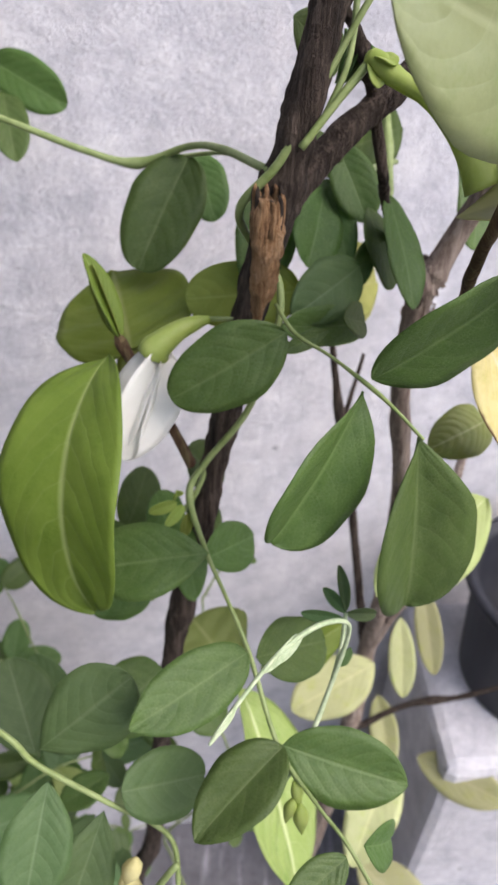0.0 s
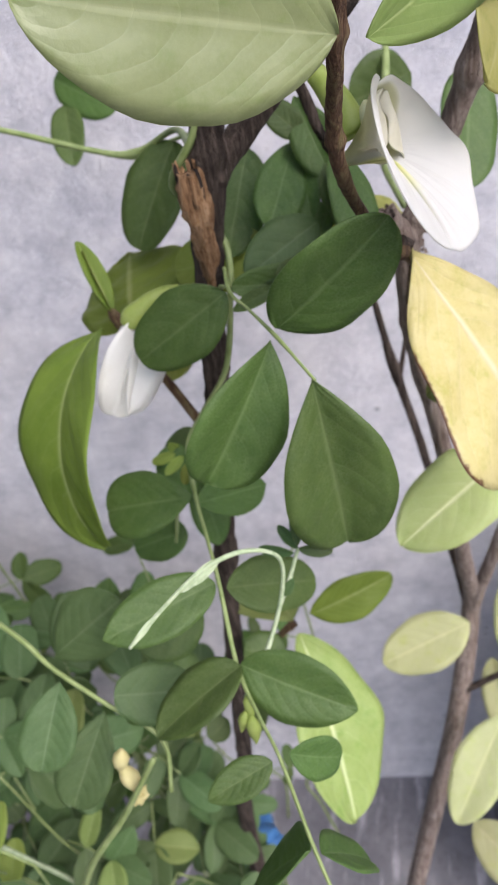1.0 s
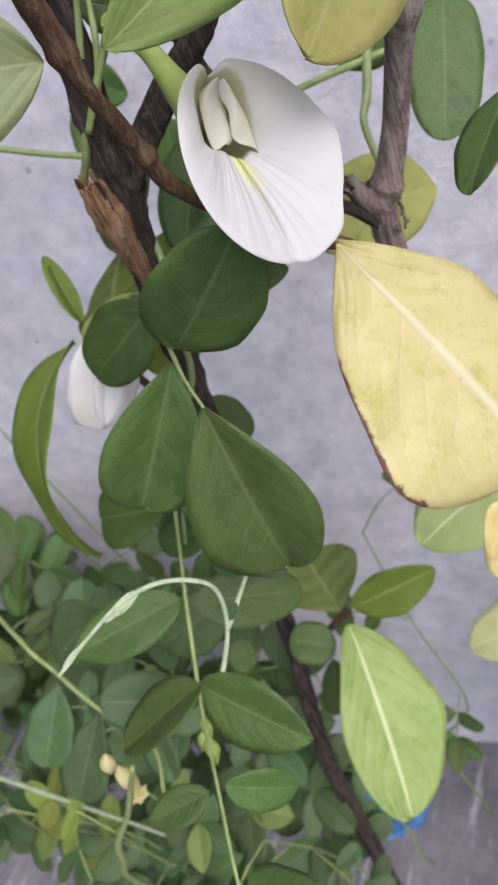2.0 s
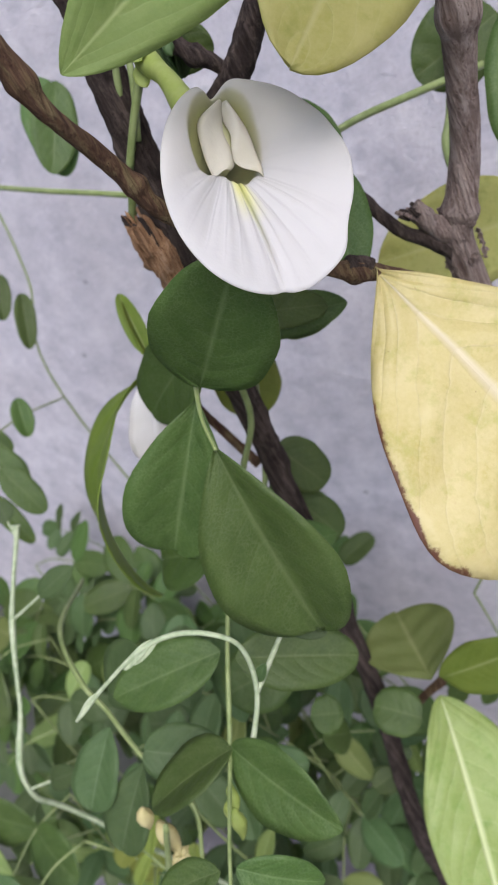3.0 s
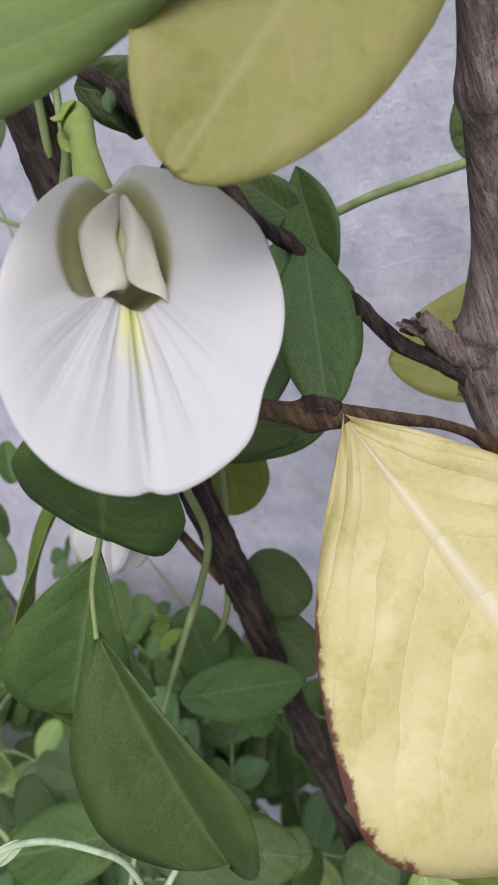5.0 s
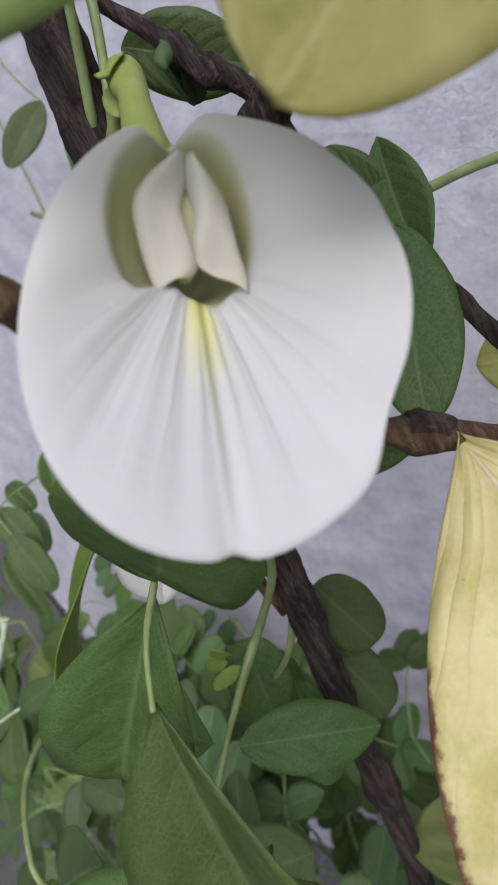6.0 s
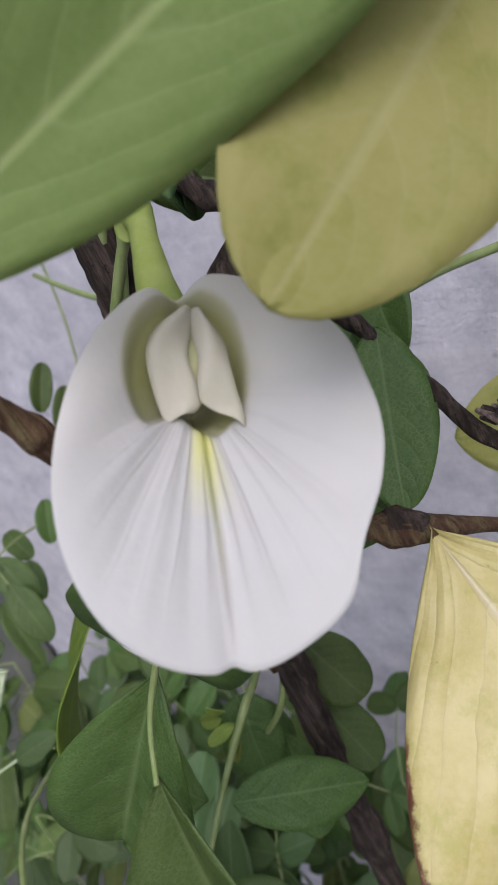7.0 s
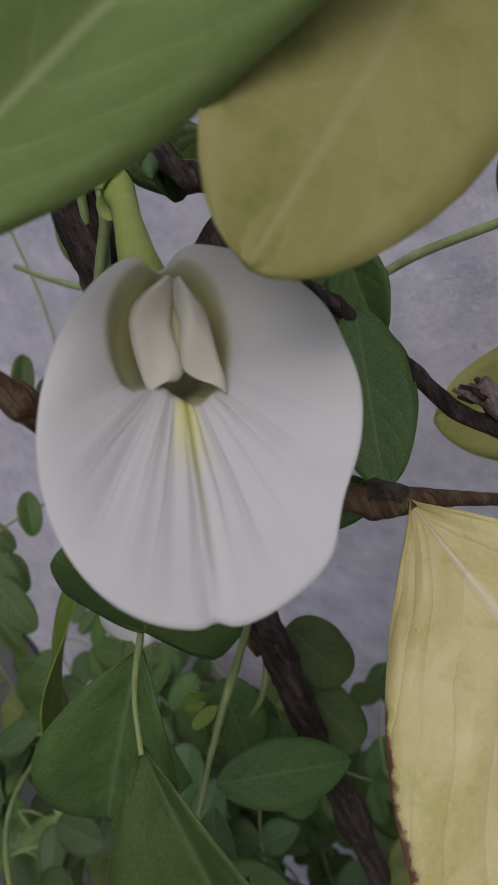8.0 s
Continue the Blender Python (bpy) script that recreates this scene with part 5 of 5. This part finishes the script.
creeper((-0.34, 0.24, 0), (-0.3, 0.2, 0.578), 12, SOFT_LEAFLET, CREEPER_LABEL, 8, 0.039)
creeper((-0.12, 0.36, 0), (-0.14, 0.3, 0.54), 13, LEAFLET, CREEPER_LABEL, 7, 0.036)
creeper((-0.22, 0.34, 0), (-0.21, 0.28, 0.53), 14, LEAFLET, CREEPER_LABEL, 7, 0.039)
creeper((-0.42, 0.3, 0), (-0.38, 0.26, 0.57), 17, SOFT_LEAFLET, CREEPER_LABEL, 9, 0.041)
creeper((-0.46, 0.22, 0), (-0.4, 0.2, 0.58), 18, LEAFLET, CREEPER_LABEL, 9, 0.044)
creeper((-0.36, 0.16, 0), (-0.33, 0.14, 0.6), 19, SOFT_LEAFLET, CREEPER_LABEL, 9, 0.041)
creeper((-0.52, 0.3, 0), (-0.48, 0.26, 0.6), 20, LEAFLET, CREEPER_LABEL, 9, 0.046)
creeper((-0.22, 0.12, 0), (-0.19, 0.08, 0.6), 15, SOFT_LEAFLET, CREEPER_LABEL, 7, 0.039)
creeper((-0.28, 0.12, 0), (-0.25, 0.1, 0.58), 16, LEAFLET, CREEPER_LABEL, 7, 0.039)
creeper((-0.6, 0.24, 0), (-0.54, 0.22, 0.6), 21, LEAFLET, CREEPER_LABEL, 9, 0.046)
creeper((-0.32, 0.34, 0), (-0.31, 0.3, 0.56), 22, LEAFLET, CREEPER_LABEL, 9, 0.041)
creeper((-0.36, 0.3, 0), (-0.36, 0.27, 0.578), 23, LEAFLET, CREEPER_LABEL, 9, 0.041)
creeper((-0.44, 0.36, 0), (-0.44, 0.31, 0.58), 24, SOFT_LEAFLET, CREEPER_LABEL, 9, 0.044)
creeper((-0.1, 0.26, 0), (-0.13, 0.2, 0.53), 25, SOFT_LEAFLET, CREEPER_LABEL, 8, 0.036)
creeper((-0.66, 0.2, 0), (-0.62, 0.2, 0.56), 26, LEAFLET, CREEPER_LABEL, 9, 0.046)
creeper((-0.5, 0.16, 0), (-0.46, 0.14, 0.54), 27, LEAFLET, CREEPER_LABEL, 9, 0.044)
